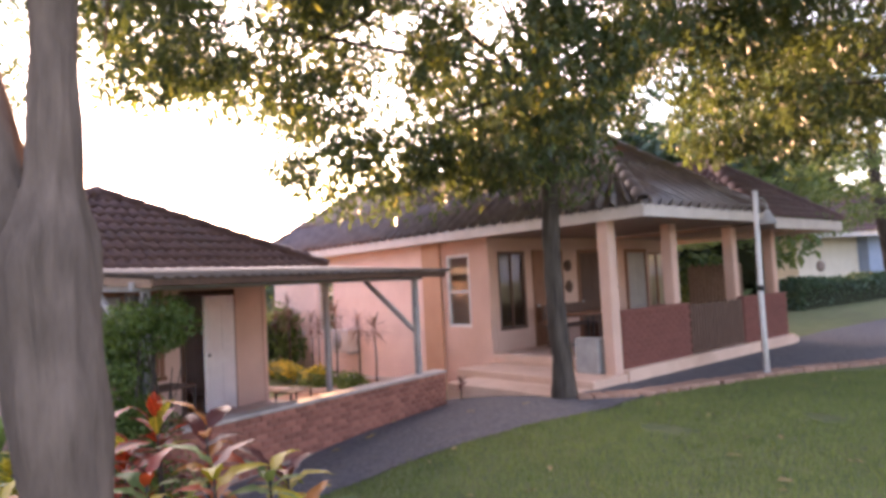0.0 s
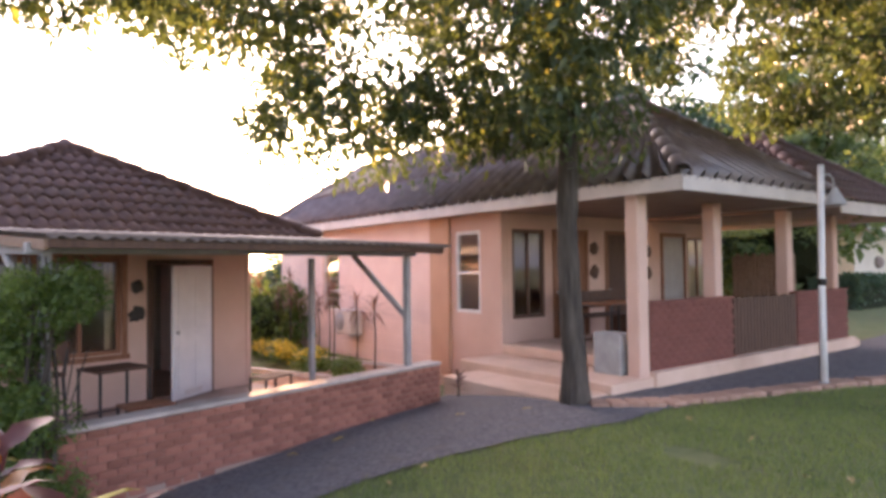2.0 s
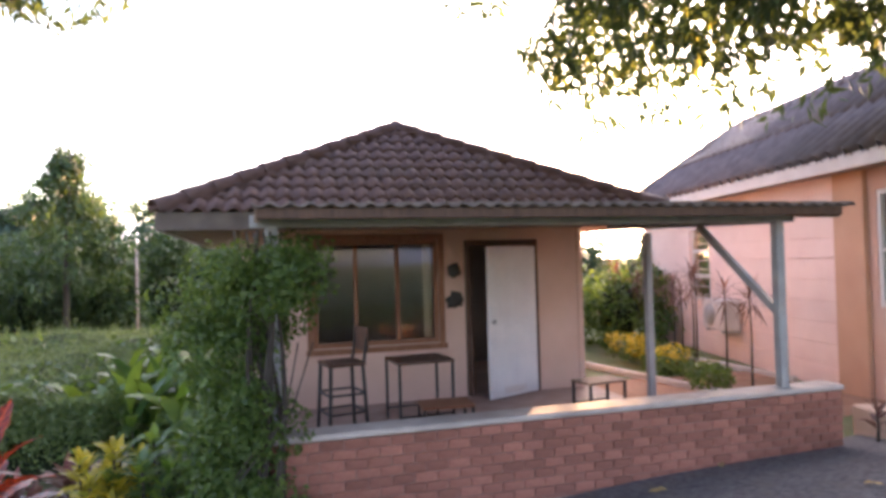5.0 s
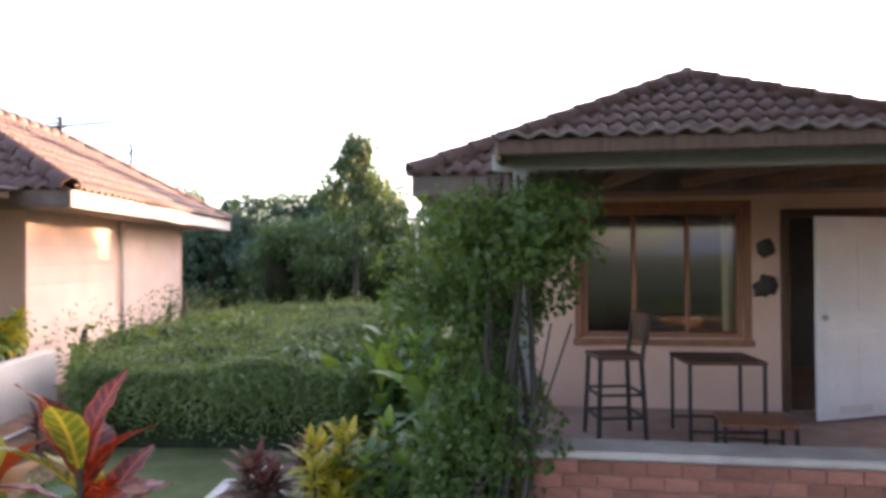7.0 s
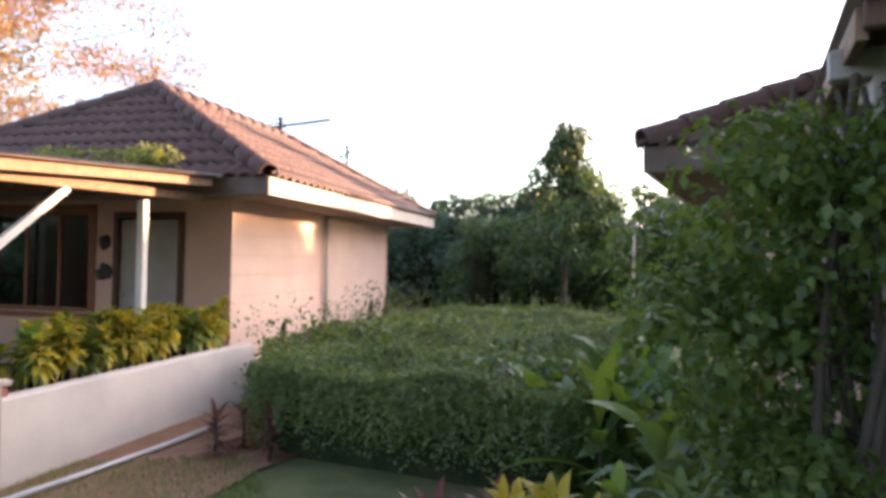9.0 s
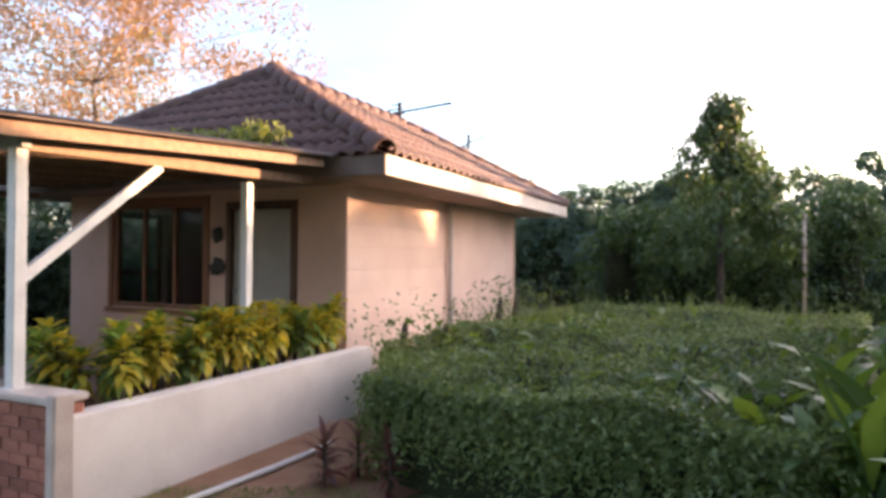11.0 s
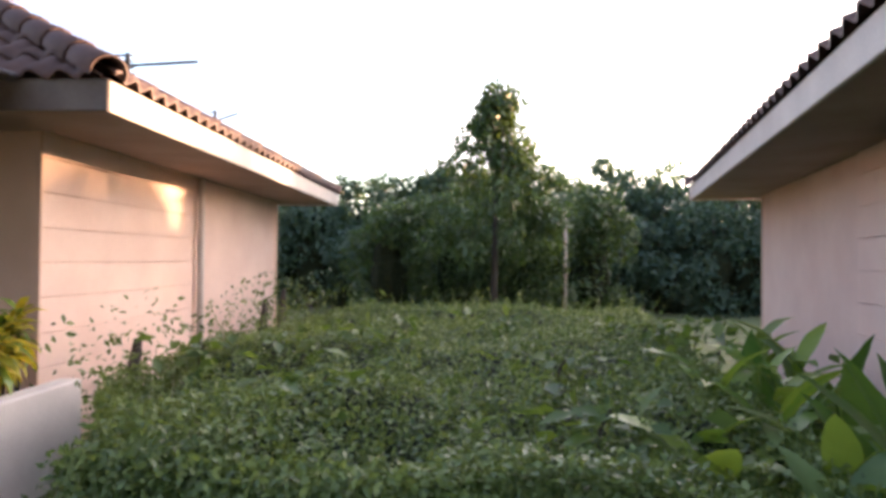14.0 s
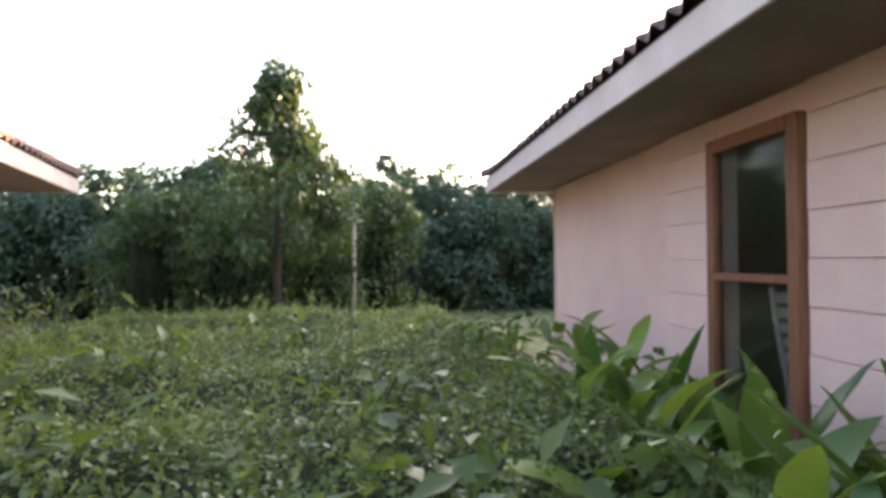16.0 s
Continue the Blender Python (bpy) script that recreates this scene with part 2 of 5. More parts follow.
M_CONC = material("concrete_block", (0.30, 0.29, 0.28), (0.40, 0.39, 0.37), 0.9, 5, 100, 0.3)
M_GLASS = glassy("window_glass", (0.75, 0.78, 0.78))
M_LEAF_BIG = leafy("broad_tree_leaf", (0.037, 0.061, 0.037), (0.104, 0.139, 0.062), 0.4, 0.4)
M_LEAF_LIME = leafy("lime_tree_leaf", (0.112, 0.155, 0.057), (0.291, 0.291, 0.091), 0.5)
M_LEAF_FEATHER = leafy("feathery_leaf", (0.065, 0.120, 0.055), (0.189, 0.240, 0.094), 0.45)
M_LEAF_HEDGE = leafy("hedge_leaf", (0.055, 0.10, 0.035), (0.24, 0.30, 0.11), 0.35, 0.3)
M_LEAF_BACK = leafy("tree_row_leaf", (0.041, 0.085, 0.064), (0.104, 0.157, 0.098), 0.35, 0.5)
M_LEAF_VINE = leafy("vine_leaf", (0.045, 0.09, 0.026), (0.17, 0.24, 0.065), 0.48, 0.35)
M_LEAF_ORANGE = leafy("orange_leaf", (0.24, 0.15, 0.075), (0.36, 0.25, 0.13), 0.45, back=(1.2, 0.9, 0.6))
M_LEAF_RED = leafy("croton_red", (0.26, 0.035, 0.02), (0.46, 0.12, 0.03), 0.35, 0.35, False, back=(1.3, 0.6, 0.4))
M_LEAF_YEL = leafy("croton_yellow", (0.20, 0.22, 0.03), (0.55, 0.42, 0.05), 0.4, 0.35, False)
M_LEAF_DARKRED = leafy("croton_dark", (0.075, 0.030, 0.027), (0.210, 0.075, 0.060), 0.3, 0.35, False, back=(1.2, 0.7, 0.6))
M_LEAF_GING = leafy("ginger_leaf", (0.09, 0.18, 0.035), (0.27, 0.36, 0.075), 0.4, 0.35, False)
M_LEAF_DRAC = leafy("dracaena_leaf", (0.14, 0.07, 0.055), (0.24, 0.14, 0.10), 0.35, 0.45, False, back=(1.1, 0.9, 0.8))
M_LEAF_GREEN = leafy("shrub_leaf", (0.084, 0.153, 0.057), (0.218, 0.291, 0.108), 0.4, 0.4, False)
M_FLOWER = leafy("yellow_flower", (0.55, 0.40, 0.02), (0.75, 0.58, 0.05), 0.3, 0.5, True, back=(1, 0.9, 0.5))
# Near-black colour stands in for shade deep inside foliage.
M_INNER_SHADE = material("foliage_inner_shade", (0.012, 0.018, 0.007), (0.025, 0.032, 0.012), 1.0, 12, 60, 0.6)
M_BLADE = leafy("grass_blade", (0.10, 0.16, 0.05), (0.28, 0.32, 0.12), 0.4, 0.5)
M_DRY = material("dry_leaf", (0.30, 0.2, 0.08), (0.45, 0.33, 0.15), 0.8, 20, 80, 0.2, rnd=0.4)


# ---- mesh helpers ----
def mesh_ob(name, verts, faces, mat, parent=None, label="", smooth=False, m=None):
    me = bpy.data.meshes.new(name)
    me.from_pydata([tuple(v) for v in verts], [], faces)
    me.materials.append(mat)
    if smooth:
        me.polygons.foreach_set("use_smooth", [True] * len(me.polygons))
    me.update()
    ob = new(name, me)
    if parent is not None:
        ob.parent = parent
    if m is not None:
        ob.matrix_basis = m
    if label:
        ob["label"] = label
    return ob


def part(name, bm, mat, parent=None, label="", smooth=False, m=None):
    me = bpy.data.meshes.new(name)
    bm.normal_update()
    bm.to_mesh(me)
    bm.free()
    me.materials.append(mat)
    if smooth:
        me.polygons.foreach_set("use_smooth", [True] * len(me.polygons))
    ob = new(name, me)
    if parent is not None:
        ob.parent = parent
    if m is not None:
        ob.matrix_basis = m
    if label:
        ob["label"] = label
    return ob


def thing(name, m, label, category, group="", kind=""):
    ob = new(name)
    ob.empty_display_size = 0.1
    ob.matrix_basis = m
    return tagged(ob, label, category, group, kind)


def box_bm(x0, y0, z0, x1, y1, z1, bevel=0.006, bm=None):
    own = bm is None
    bm = bm or bmesh.new()
    r = bmesh.ops.create_cube(bm, size=1.0, matrix=Matrix.LocRotScale(((x0 + x1) / 2, (y0 + y1) / 2, (z0 + z1) / 2), None, (abs(x1 - x0), abs(y1 - y0), abs(z1 - z0))))
    if bevel and own:
        bmesh.ops.bevel(bm, geom=bm.edges[:], offset=bevel, segments=1, affect="EDGES")
    return bm


def box(name, x0, y0, z0, x1, y1, z1, mat, parent=None, label="", bevel=0.006):
    return part(name, box_bm(x0, y0, z0, x1, y1, z1, bevel), mat, parent, label)


def beam_bm(a, b, w, h, bm=None):
    """A squared bar from a to b."""
    a, b = Vector(a), Vector(b)
    bm = bm or bmesh.new()
    d = b - a
    m = Matrix.Translation((a + b) / 2) @ d.to_track_quat("Y", "Z").to_matrix().to_4x4() @ Matrix.Diagonal((w, d.length, h, 1))
    bmesh.ops.create_cube(bm, size=1.0, matrix=m)
    return bm


def beam(name, a, b, w, h, mat, parent=None, label=""):
    bm = beam_bm(a, b, w, h)
    bmesh.ops.bevel(bm, geom=bm.edges[:], offset=min(w, h) * 0.08, segments=1, affect="EDGES")
    return part(name, bm, mat, parent, label)


def tube_data(pts, radii, n=10, seed=0, rough=0.0):
    """Vertices and faces of a tapered tube along pts."""
    rng = np.random.default_rng(seed)
    vs, fs = [], []
    for i, (p, r) in enumerate(zip(pts, radii)):
        p = Vector(p)
        q = Vector(pts[min(i + 1, len(pts) - 1)]) - Vector(pts[max(i - 1, 0)])
        rot = Vector((0, 0, 1)).rotation_difference(q).to_matrix()
        for k in range(n):
            a = 2 * math.pi * k / n
            rr = r * (1 + rough * (rng.random() - 0.5))
            vs.append(p + rot @ Vector((rr * math.cos(a), rr * math.sin(a), 0)))
    for i in range(len(pts) - 1):
        for k in range(n):
            a, b = i * n + k, i * n + (k + 1) % n
            fs.append((a, b, b + n, a + n))
    fs.append(tuple(range(n - 1, -1, -1)))
    fs.append(tuple(range((len(pts) - 1) * n, len(pts) * n)))
    return vs, fs


def trunk_mesh(name, pts, radii, mat, parent, seed, ridge=0.22):
    """A trunk with furrowed bark: many rings and sides, pushed in and out along uneven vertical ridges."""
    rings, sides = 70, 44
    vs, fs = [], []
    for i in range(rings + 1):
        k = i / rings * (len(pts) - 1)
        j = min(int(k), len(pts) - 2)
        f = k - j
        f2 = f * f * (3 - 2 * f)
        p = Vector(pts[j]).lerp(Vector(pts[j + 1]), f)
        r = radii[j] + (radii[j + 1] - radii[j]) * f2
        for q in range(sides):
            a = 2 * math.pi * q / sides
            c, d = math.cos(a), math.sin(a)
            n1 = noise.noise((c * 5 + seed, d * 5, p.z * 1.6))
            n2 = noise.noise((c * 13, d * 13 + seed, p.z * 5))
            rr = r * (1 + ridge * (abs(n1) * 1.6 - 0.4) + ridge * 0.4 * n2)
            vs.append((p.x + rr * c, p.y + rr * d, p.z))
    for i in range(rings):
        for q in range(sides):
            a, b = i * sides + q, i * sides + (q + 1) % sides
            fs.append((a, b, b + sides, a + sides))
    return mesh_ob(name, vs, fs, mat, parent, "", True)


def tube(name, pts, radii, mat, parent=None, label="", n=10, seed=0, rough=0.0):
    if not isinstance(radii, (list, tuple)):
        radii = [radii] * len(pts)
    v, f = tube_data(pts, radii, n, seed, rough)
    return mesh_ob(name, v, f, mat, parent, label, True)


def leaves(name, P, N, size, mat, parent=None, label="", aspect=0.45, tilt=0.8, droop=0.0, seed=1, kind=""):
    """One mesh of folded leaves at the points P, facing roughly N."""
    rng = np.random.default_rng(seed)
    P, N = np.asarray(P, float), np.asarray(N, float)
    n = len(P)
    N = N + rng.normal(0, tilt, (n, 3))
    N /= np.linalg.norm(N, axis=1)[:, None] + 1e-9
    D = rng.normal(0, 1, (n, 3))
    D[:, 2] -= droop * 2
    D -= N * np.sum(D * N, axis=1)[:, None]
    D /= np.linalg.norm(D, axis=1)[:, None] + 1e-9
    S = np.cross(N, D)
    L = size * rng.uniform(0.6, 1.35, n)[:, None]
    W = L * aspect * 0.5
    V = np.empty((n, 4, 3))
    V[:, 0] = P
    V[:, 1] = P + D * L * 0.45 + S * W + N * W * 0.35
    V[:, 2] = P + D * L
    V[:, 3] = P + D * L * 0.45 - S * W + N * W * 0.35
    me = bpy.data.meshes.new(name)
    me.vertices.add(n * 4)
    me.vertices.foreach_set("co", V.reshape(-1))
    idx = (np.arange(n)[:, None] * 4 + np.array([0, 1, 2, 0, 2, 3])[None, :]).reshape(-1)
    me.loops.add(n * 6)
    me.loops.foreach_set("vertex_index", idx.astype(np.int32))
    me.polygons.add(n * 2)
    me.polygons.foreach_set("loop_start", np.arange(0, n * 6, 3, dtype=np.int32))
    me.polygons.foreach_set("loop_total", np.full(n * 2, 3, dtype=np.int32))
    me.update(calc_edges=True)
    me.validate()
    me.materials.append(mat)
    ob = new(name, me)
    if parent is not None:
        ob.parent = parent
    if label:
        ob["label"] = label
    if kind:
        ob["kind"] = kind
    return ob


def clump_points(centres, radius, per, rng, flat=0.7, shell=0.5):
    """Points and outward normals in clumps round the centres."""
    P, N = [], []
    for c in centres:
        d = rng.normal(0, 1, (per, 3))
        d /= np.linalg.norm(d, axis=1)[:, None]
        r = radius * rng.uniform(0.6, 1.3) * (shell + (1 - shell) * rng.random(per)) ** 0.6
        q = d * r[:, None]
        q[:, 2] *= flat
        P.append(np.asarray(c) + q)
        d[:, 2] += 0.4
        N.append(d)
    return np.concatenate(P), np.concatenate(N)


def blade_mesh(name, length, width, droop, mat, segs=6, fold=0.25, wav=0.0, tipp=0.75):
    """A single long leaf from the origin along +x, rising along z, folded at its midrib."""
    vs, fs = [], []
    x, z, a = 0.0, 0.0, 0.0
    for i in range(segs + 1):
        t = i / segs
        w = width * 0.5 * (math.sin(math.pi * min(1.0, (t * 0.92 + 0.06)) ** tipp) if i < segs else 0.02)
        f = w * fold + wav * math.sin(i * 2.4) * width * 0.2
        vs += [(x, -w, z + f), (x, 0, z), (x, w, z + f)]
        a = droop * t
        x += math.cos(a) * length / segs
        z -= math.sin(a) * length / segs
    for i in range(segs):
        k = i * 3
        fs += [(k, k + 1, k + 4, k + 3), (k + 1, k + 2, k + 5, k + 4)]
    me = bpy.data.meshes.new(name)
    me.from_pydata(vs, [], fs)
    me.polygons.foreach_set("use_smooth", [True] * len(me.polygons))
    me.materials.append(mat)
    me.update()
    return me


def ground_z(x, y):
    k = (x - 0.35 * max(0.0, y - 9.0) * (1.5 if x < 1.5 else max(0.0, 1.5 - (x - 1.5) / 1.2)) + 3.0) / 4.5
    k = min(1.0, max(0.0, k))
    return -0.42 * (1 - k * k * (3 - 2 * k))


# local frames: x along the front, y into the house
FRAME_A = pose(2.73, 10.24, 0, 0, 0, 40.5)
FRAME_B = pose(-3.0, 6.5, 0, 0, 0, 53)
FRAME_C = pose(-8.335, -1.692, 0, 0, 0, 65.4)
FRAME_H = pose(-7.1, 4.4, 0, 0, 0, 56)


# ---- ground ----
def axis_steps(lo, hi):
    out = [-900, -400, -200, -100, -60, -40]
    out += list(np.arange(lo, hi, 0.35))
    return out + [40, 60, 100, 200, 400, 900]


gx, gy = axis_steps(-26, 20), axis_steps(-8, 32)
gv = [(x, y, ground_z(x, y) + (0.014 * noise.noise((x * 0.9, y * 0.9, 0)) if abs(x) < 40 else 0)) for y in gy for x in gx]
gf = [(j * len(gx) + i, j * len(gx) + i + 1, (j + 1) * len(gx) + i + 1, (j + 1) * len(gx) + i) for j in range(len(gy) - 1) for i in range(len(gx) - 1)]
tagged(mesh_ob("ground", gv, gf, M_GRASSG, smooth=True), "mown green lawn with bare earthy patches", "lawn", kind="structure")


def strip(name, left, right, mat, lift, label, category, n=40, across=6):
    """A ribbon on the ground between two polylines with as many points."""
    def along(poly, t):
        k = t * (len(poly) - 1)
        i = min(int(k), len(poly) - 2)
        return Vector(poly[i]).lerp(Vector(poly[i + 1]), k - i)
    vs, fs = [], []
    for i in range(n + 1):
        a, b = along(left, i / n), along(right, i / n)
        for j in range(across + 1):
            p = a.lerp(b, j / across)
            w = 0.09 * noise.noise((p.x * 3, p.y * 3, 4)) if j in (0, across) else 0
            vs.append((p.x + w, p.y + w, ground_z(p.x, p.y) + lift))
    for i in range(n):
        for j in range(across):
            k = i * (across + 1) + j
            fs.append((k, k + 1, k + across + 2, k + across + 1))
    return tagged(mesh_ob(name, vs, fs, mat, smooth=True), label, category, kind="structure")


strip("path", [(-3.2, 6.2), (-0.6, 9.8), (1.2, 13.4), (2.0, 11.6), (3.0, 10.5), (5.4, 12.6), (9.6, 16.6), (14, 20)],
      [(-2.2, 5.6), (-0.2, 7.15), (1.34, 7.95), (2.0, 8.35), (2.6, 8.95), (5.0, 10.25), (8.0, 11.0), (22, 13.6)],
      M_ASPHALT, 0.022, "dark grey gravel path between lawn and porch", "path", 60, 10)
strip("flower_bed", [(-4.6, 11.9), (-1.9, 15.2)], [(-1.9, 10.2), (0.5, 13.2)], M_DIRT, 0.02, "reddish bare earth flower bed beside the house", "flower bed")
strip("earth_strip", [(-5.9, 2.5), (-9.0, 3.9)], [(-5.3, 3.7), (-7.6, 5.2)], M_DIRT, 0.02, "reddish bare earth beside the white wall", "earth")


# ---- roofs ----
def roof_slope(parent, p0, p1, q0, q1, courses, wave=0.19, amp=0.028, mat=None, rib=False):
    """Overlapping courses of corrugated tiles on the slope from the eave p0-p1 to the top q0-q1."""
    p0, p1, q0, q1 = map(Vector, (p0, p1, q0, q1))
    e = (p1 - p0).normalized()
    length = (p1 - p0).length
    up = (q0 - p0) - e * (q0 - p0).dot(e)
    run = up.length
    up.normalize()
    nrm = e.cross(up)
    if nrm.z < 0:
        nrm.negate()
    l1, r1 = (q0 - p0).dot(e), (q1 - p0).dot(e)
    step = wave / (10 if rib else 6)

    def profile(q):
        c = math.sin(2 * math.pi * q / wave)
        return amp * (max(0.0, c) ** 2.5 * 2 - 1) if rib else amp * c
    for c in range(courses):
        v0, v1 = run * c / courses - (0.05 if c else 0.04), run * (c + 1) / courses
        vs, fs = [], []
        ends = []
        for v, lift in ((v0, 0.055), (v1, 0.018)):
            t = max(0.0, v / run)
            ends.append((v, lift, l1 * t, length + (r1 - length) * t))
        s0, s1 = min(ends[0][2], ends[1][2]), max(ends[0][3], ends[1][3])
        cols = max(2, int((s1 - s0) / step) + 1)
        for i in range(cols + 1):
            s = s0 + (s1 - s0) * i / cols
            for v, lift, lo, hi in ends:
                ss = min(hi, max(lo, s))
                h = lift + profile(ss)
                vs.append(p0 + e * ss + up * v + nrm * h)
            v, lift, lo, hi = ends[0]
            ss = min(hi, max(lo, s))
            vs.append(p0 + e * ss + up * v + nrm * (lift - 0.022 + profile(ss)))
        for i in range(cols):
            a = i * 3
            if (vs[a] - vs[a + 3]).length > 1e-5 or (vs[a + 1] - vs[a + 4]).length > 1e-5:
                fs.append((a, a + 3, a + 4, a + 1))
                fs.append((a + 2, a + 5, a + 3, a))
        mesh_ob("tile_course", vs, fs, mat or M_ROOF, parent, smooth=True)


def ridge_caps(parent, a, b, r=0.11, piece=0.36, mat=None):
    """Half-round cap tiles along a ridge or hip, each overlapping the one below."""
    a, b = Vector(a), Vector(b)
    n = max(1, int((b - a).length / piece))
    d = (b - a) / n
    vs, fs = [], []
    rot = d.to_track_quat("Y", "Z").to_matrix()
    for j, (y, s) in enumerate(((-0.03, 1.12), (d.length * 0.98, 0.92))):
        for rr in (r * s, r * s - 0.02):
            for k in range(9):
                t = math.radians(-15 + 210 * k / 8)
                vs.append(rot @ Vector((rr * math.cos(t), y, rr * math.sin(t) - 0.02)))
    for k in range(8):
        fs += [(k, k + 1, k + 19, k + 18), (k + 9, k + 27, k + 28, k + 10), (k, k + 9, k + 10, k + 1)]
    me = bpy.data.meshes.new("cap_tile")
    me.from_pydata([tuple(v) for v in vs], [], fs)
    me.materials.append(mat or M_ROOF)
    me.polygons.foreach_set("use_smooth", [True] * len(me.polygons))
    for i in range(n):
        ob = new("cap_tile", me)
        ob.parent = parent
        ob.matrix_basis = Matrix.Translation(a + d * i + Vector((0, 0, 0.05)))


def hip_roof(house, x0, x1, y0, y1, z, ridge0, ridge1, courses, fascia=0.24, wave=0.19, amp=0.028, mat=None, rib=False, front=None):
    """A hip roof with tile courses, caps, fascia boards and a soffit; the ridge runs along y."""
    roof = new("roof")
    roof.parent = house
    A, B, C, D = (x0, y0, z), (x1, y0, z), (x1, y1, z), (x0, y1, z)
    R0, R1 = ridge0, ridge1
    roof_slope(roof, A, B, R0, R0, courses, wave, amp, mat, rib)
    roof_slope(roof, B, C, R0, R1, courses, wave, amp, mat, rib)
    roof_slope(roof, C, D, R1, R1, courses, wave, amp, mat, rib)
    roof_slope(roof, D, A, R1, R0, courses, wave, amp, mat, rib)
    for a, b in ((A, R0), (B, R0), (C, R1), (D, R1), (R0, R1)):
        ridge_caps(roof, a, b, mat=mat)
    vs = [A, B, C, D, R0, R1]
    mesh_ob("underlay", [(v[0], v[1], v[2] - 0.035) for v in vs], [(0, 1, 4), (1, 2, 5, 4), (2, 3, 5), (3, 0, 4, 5)], M_SOFFIT, roof)
    zb = z - fascia
    # front: optional darker paint that colours in the shade on this board
    box("fascia", x0 - 0.012, y0 - 0.012, zb, x1 + 0.012, y0 + 0.018, z - 0.01, front or M_FASCIA, roof, "" if front else "off-white fascia board")
    box("fascia", x0 - 0.012, y1 - 0.018, zb, x1 + 0.012, y1 + 0.012, z - 0.01, M_FASCIA, roof)
    box("fascia", x0 - 0.012, y0 + 0.02, zb, x0 + 0.018, y1 - 0.02, z - 0.01, M_FASCIA, roof)
    box("fascia", x1 - 0.018, y0 + 0.02, zb, x1 + 0.012, y1 - 0.02, z - 0.01, M_FASCIA, roof)
    box("soffit", x0 + 0.02, y0 + 0.02, zb + 0.02, x1 - 0.02, y1 - 0.02, zb + 0.035, M_SOFFIT, roof, bevel=0)
    return roof


def wall_with_holes(name, parent, a, b, z0, z1, thick, holes, mat, label=""):
    """A wall from a to b (plan), thick to its left, with through openings (s0, s1, z0, z1)."""
    a, b = Vector((*a, 0)), Vector((*b, 0))
    d = (b - a).normalized()
    nrm = Vector((-d.y, d.x, 0))
    L = (b - a).length
    ss = sorted({0.0, L, *[h[0] for h in holes], *[h[1] for h in holes]})
    zs = sorted({z0, z1, *[h[2] for h in holes], *[h[3] for h in holes]})
    solid = {}
    for i in range(len(ss) - 1):
        for j in range(len(zs) - 1):
            cs, cz = (ss[i] + ss[i + 1]) / 2, (zs[j] + zs[j + 1]) / 2
            solid[i, j] = not any(h[0] < cs < h[1] and h[2] < cz < h[3] for h in holes)
    bm = bmesh.new()
    vert = {}

    def v(i, j, k):
        if (i, j, k) not in vert:
            p = a + d * ss[i] + nrm * (thick * k)
            vert[i, j, k] = bm.verts.new((p.x, p.y, zs[j]))
        return vert[i, j, k]
    for (i, j), on in solid.items():
        if not on:
            continue
        bm.faces.new((v(i, j, 0), v(i + 1, j, 0), v(i + 1, j + 1, 0), v(i, j + 1, 0)))
        bm.faces.new((v(i, j + 1, 1), v(i + 1, j + 1, 1), v(i + 1, j, 1), v(i, j, 1)))
        for di, dj, q in ((-1, 0, ((i, j), (i, j + 1))), (1, 0, ((i + 1, j + 1), (i + 1, j))), (0, -1, ((i + 1, j), (i, j))), (0, 1, ((i, j + 1), (i + 1, j + 1)))):
            if not solid.get((i + di, j + dj), False):
                (p, q1), (r, s) = q
                bm.faces.new((v(p, q1, 0), v(r, s, 0), v(r, s, 1), v(p, q1, 1)))
    bmesh.ops.recalc_face_normals(bm, faces=bm.faces[:])
    return part(name, bm, mat, parent, label)


def window_unit(parent, m, w, h, mat, name="window", mullions=(), bars=(), curtain=False, fr=0.06, label=""):
    """A framed window in the plane of local x and z at the pose m, facing -y: frame, bars, panes, sill."""
    win = new(name)
    win.parent = parent
    win.matrix_basis = m
    if label:
        win["label"] = label
    box("frame", 0, -0.03, 0, fr, 0.05, h, mat, win)
    box("frame", w - fr, -0.03, 0, w, 0.05, h, mat, win)
    box("frame", fr, -0.03, h - fr, w - fr, 0.05, h, mat, win)
    box("frame", fr, -0.03, 0, w - fr, 0.05, fr, mat, win)
    xs = [fr] + sorted(mullions) + [w - fr]
    zs = [fr] + sorted(bars) + [h - fr]
    for x in mullions:
        box("mullion", x - 0.025, -0.02, fr, x + 0.025, 0.04, h - fr, mat, win)
    for z in bars:
        box("transom", fr, -0.024, z - 0.025, w - fr, 0.036, z + 0.025, mat, win)
    for i in range(len(xs) - 1):
        for j in range(len(zs) - 1):
            p = box("pane", xs[i], 0.008, zs[j], xs[i + 1], 0.014, zs[j + 1], M_GLASS, win, bevel=0)
            p.visible_shadow = False
    if curtain:
        n = 40
        vs, fs = [], []
        for k, (c0, c1) in enumerate(curtain):
            o = len(vs)
            for i in range(n + 1):
                x = c0 + (c1 - c0) * i / n
                y = 0.12 + 0.02 * math.sin(x * 60)
                vs += [(x, y, fr), (x, y, h - fr)]
            for i in range(n):
                fs.append((o + 2 * i, o + 2 * i + 2, o + 2 * i + 3, o + 2 * i + 1))
        mesh_ob("curtain", vs, fs, M_CURTAIN, win, "cream curtain", True)
    return win


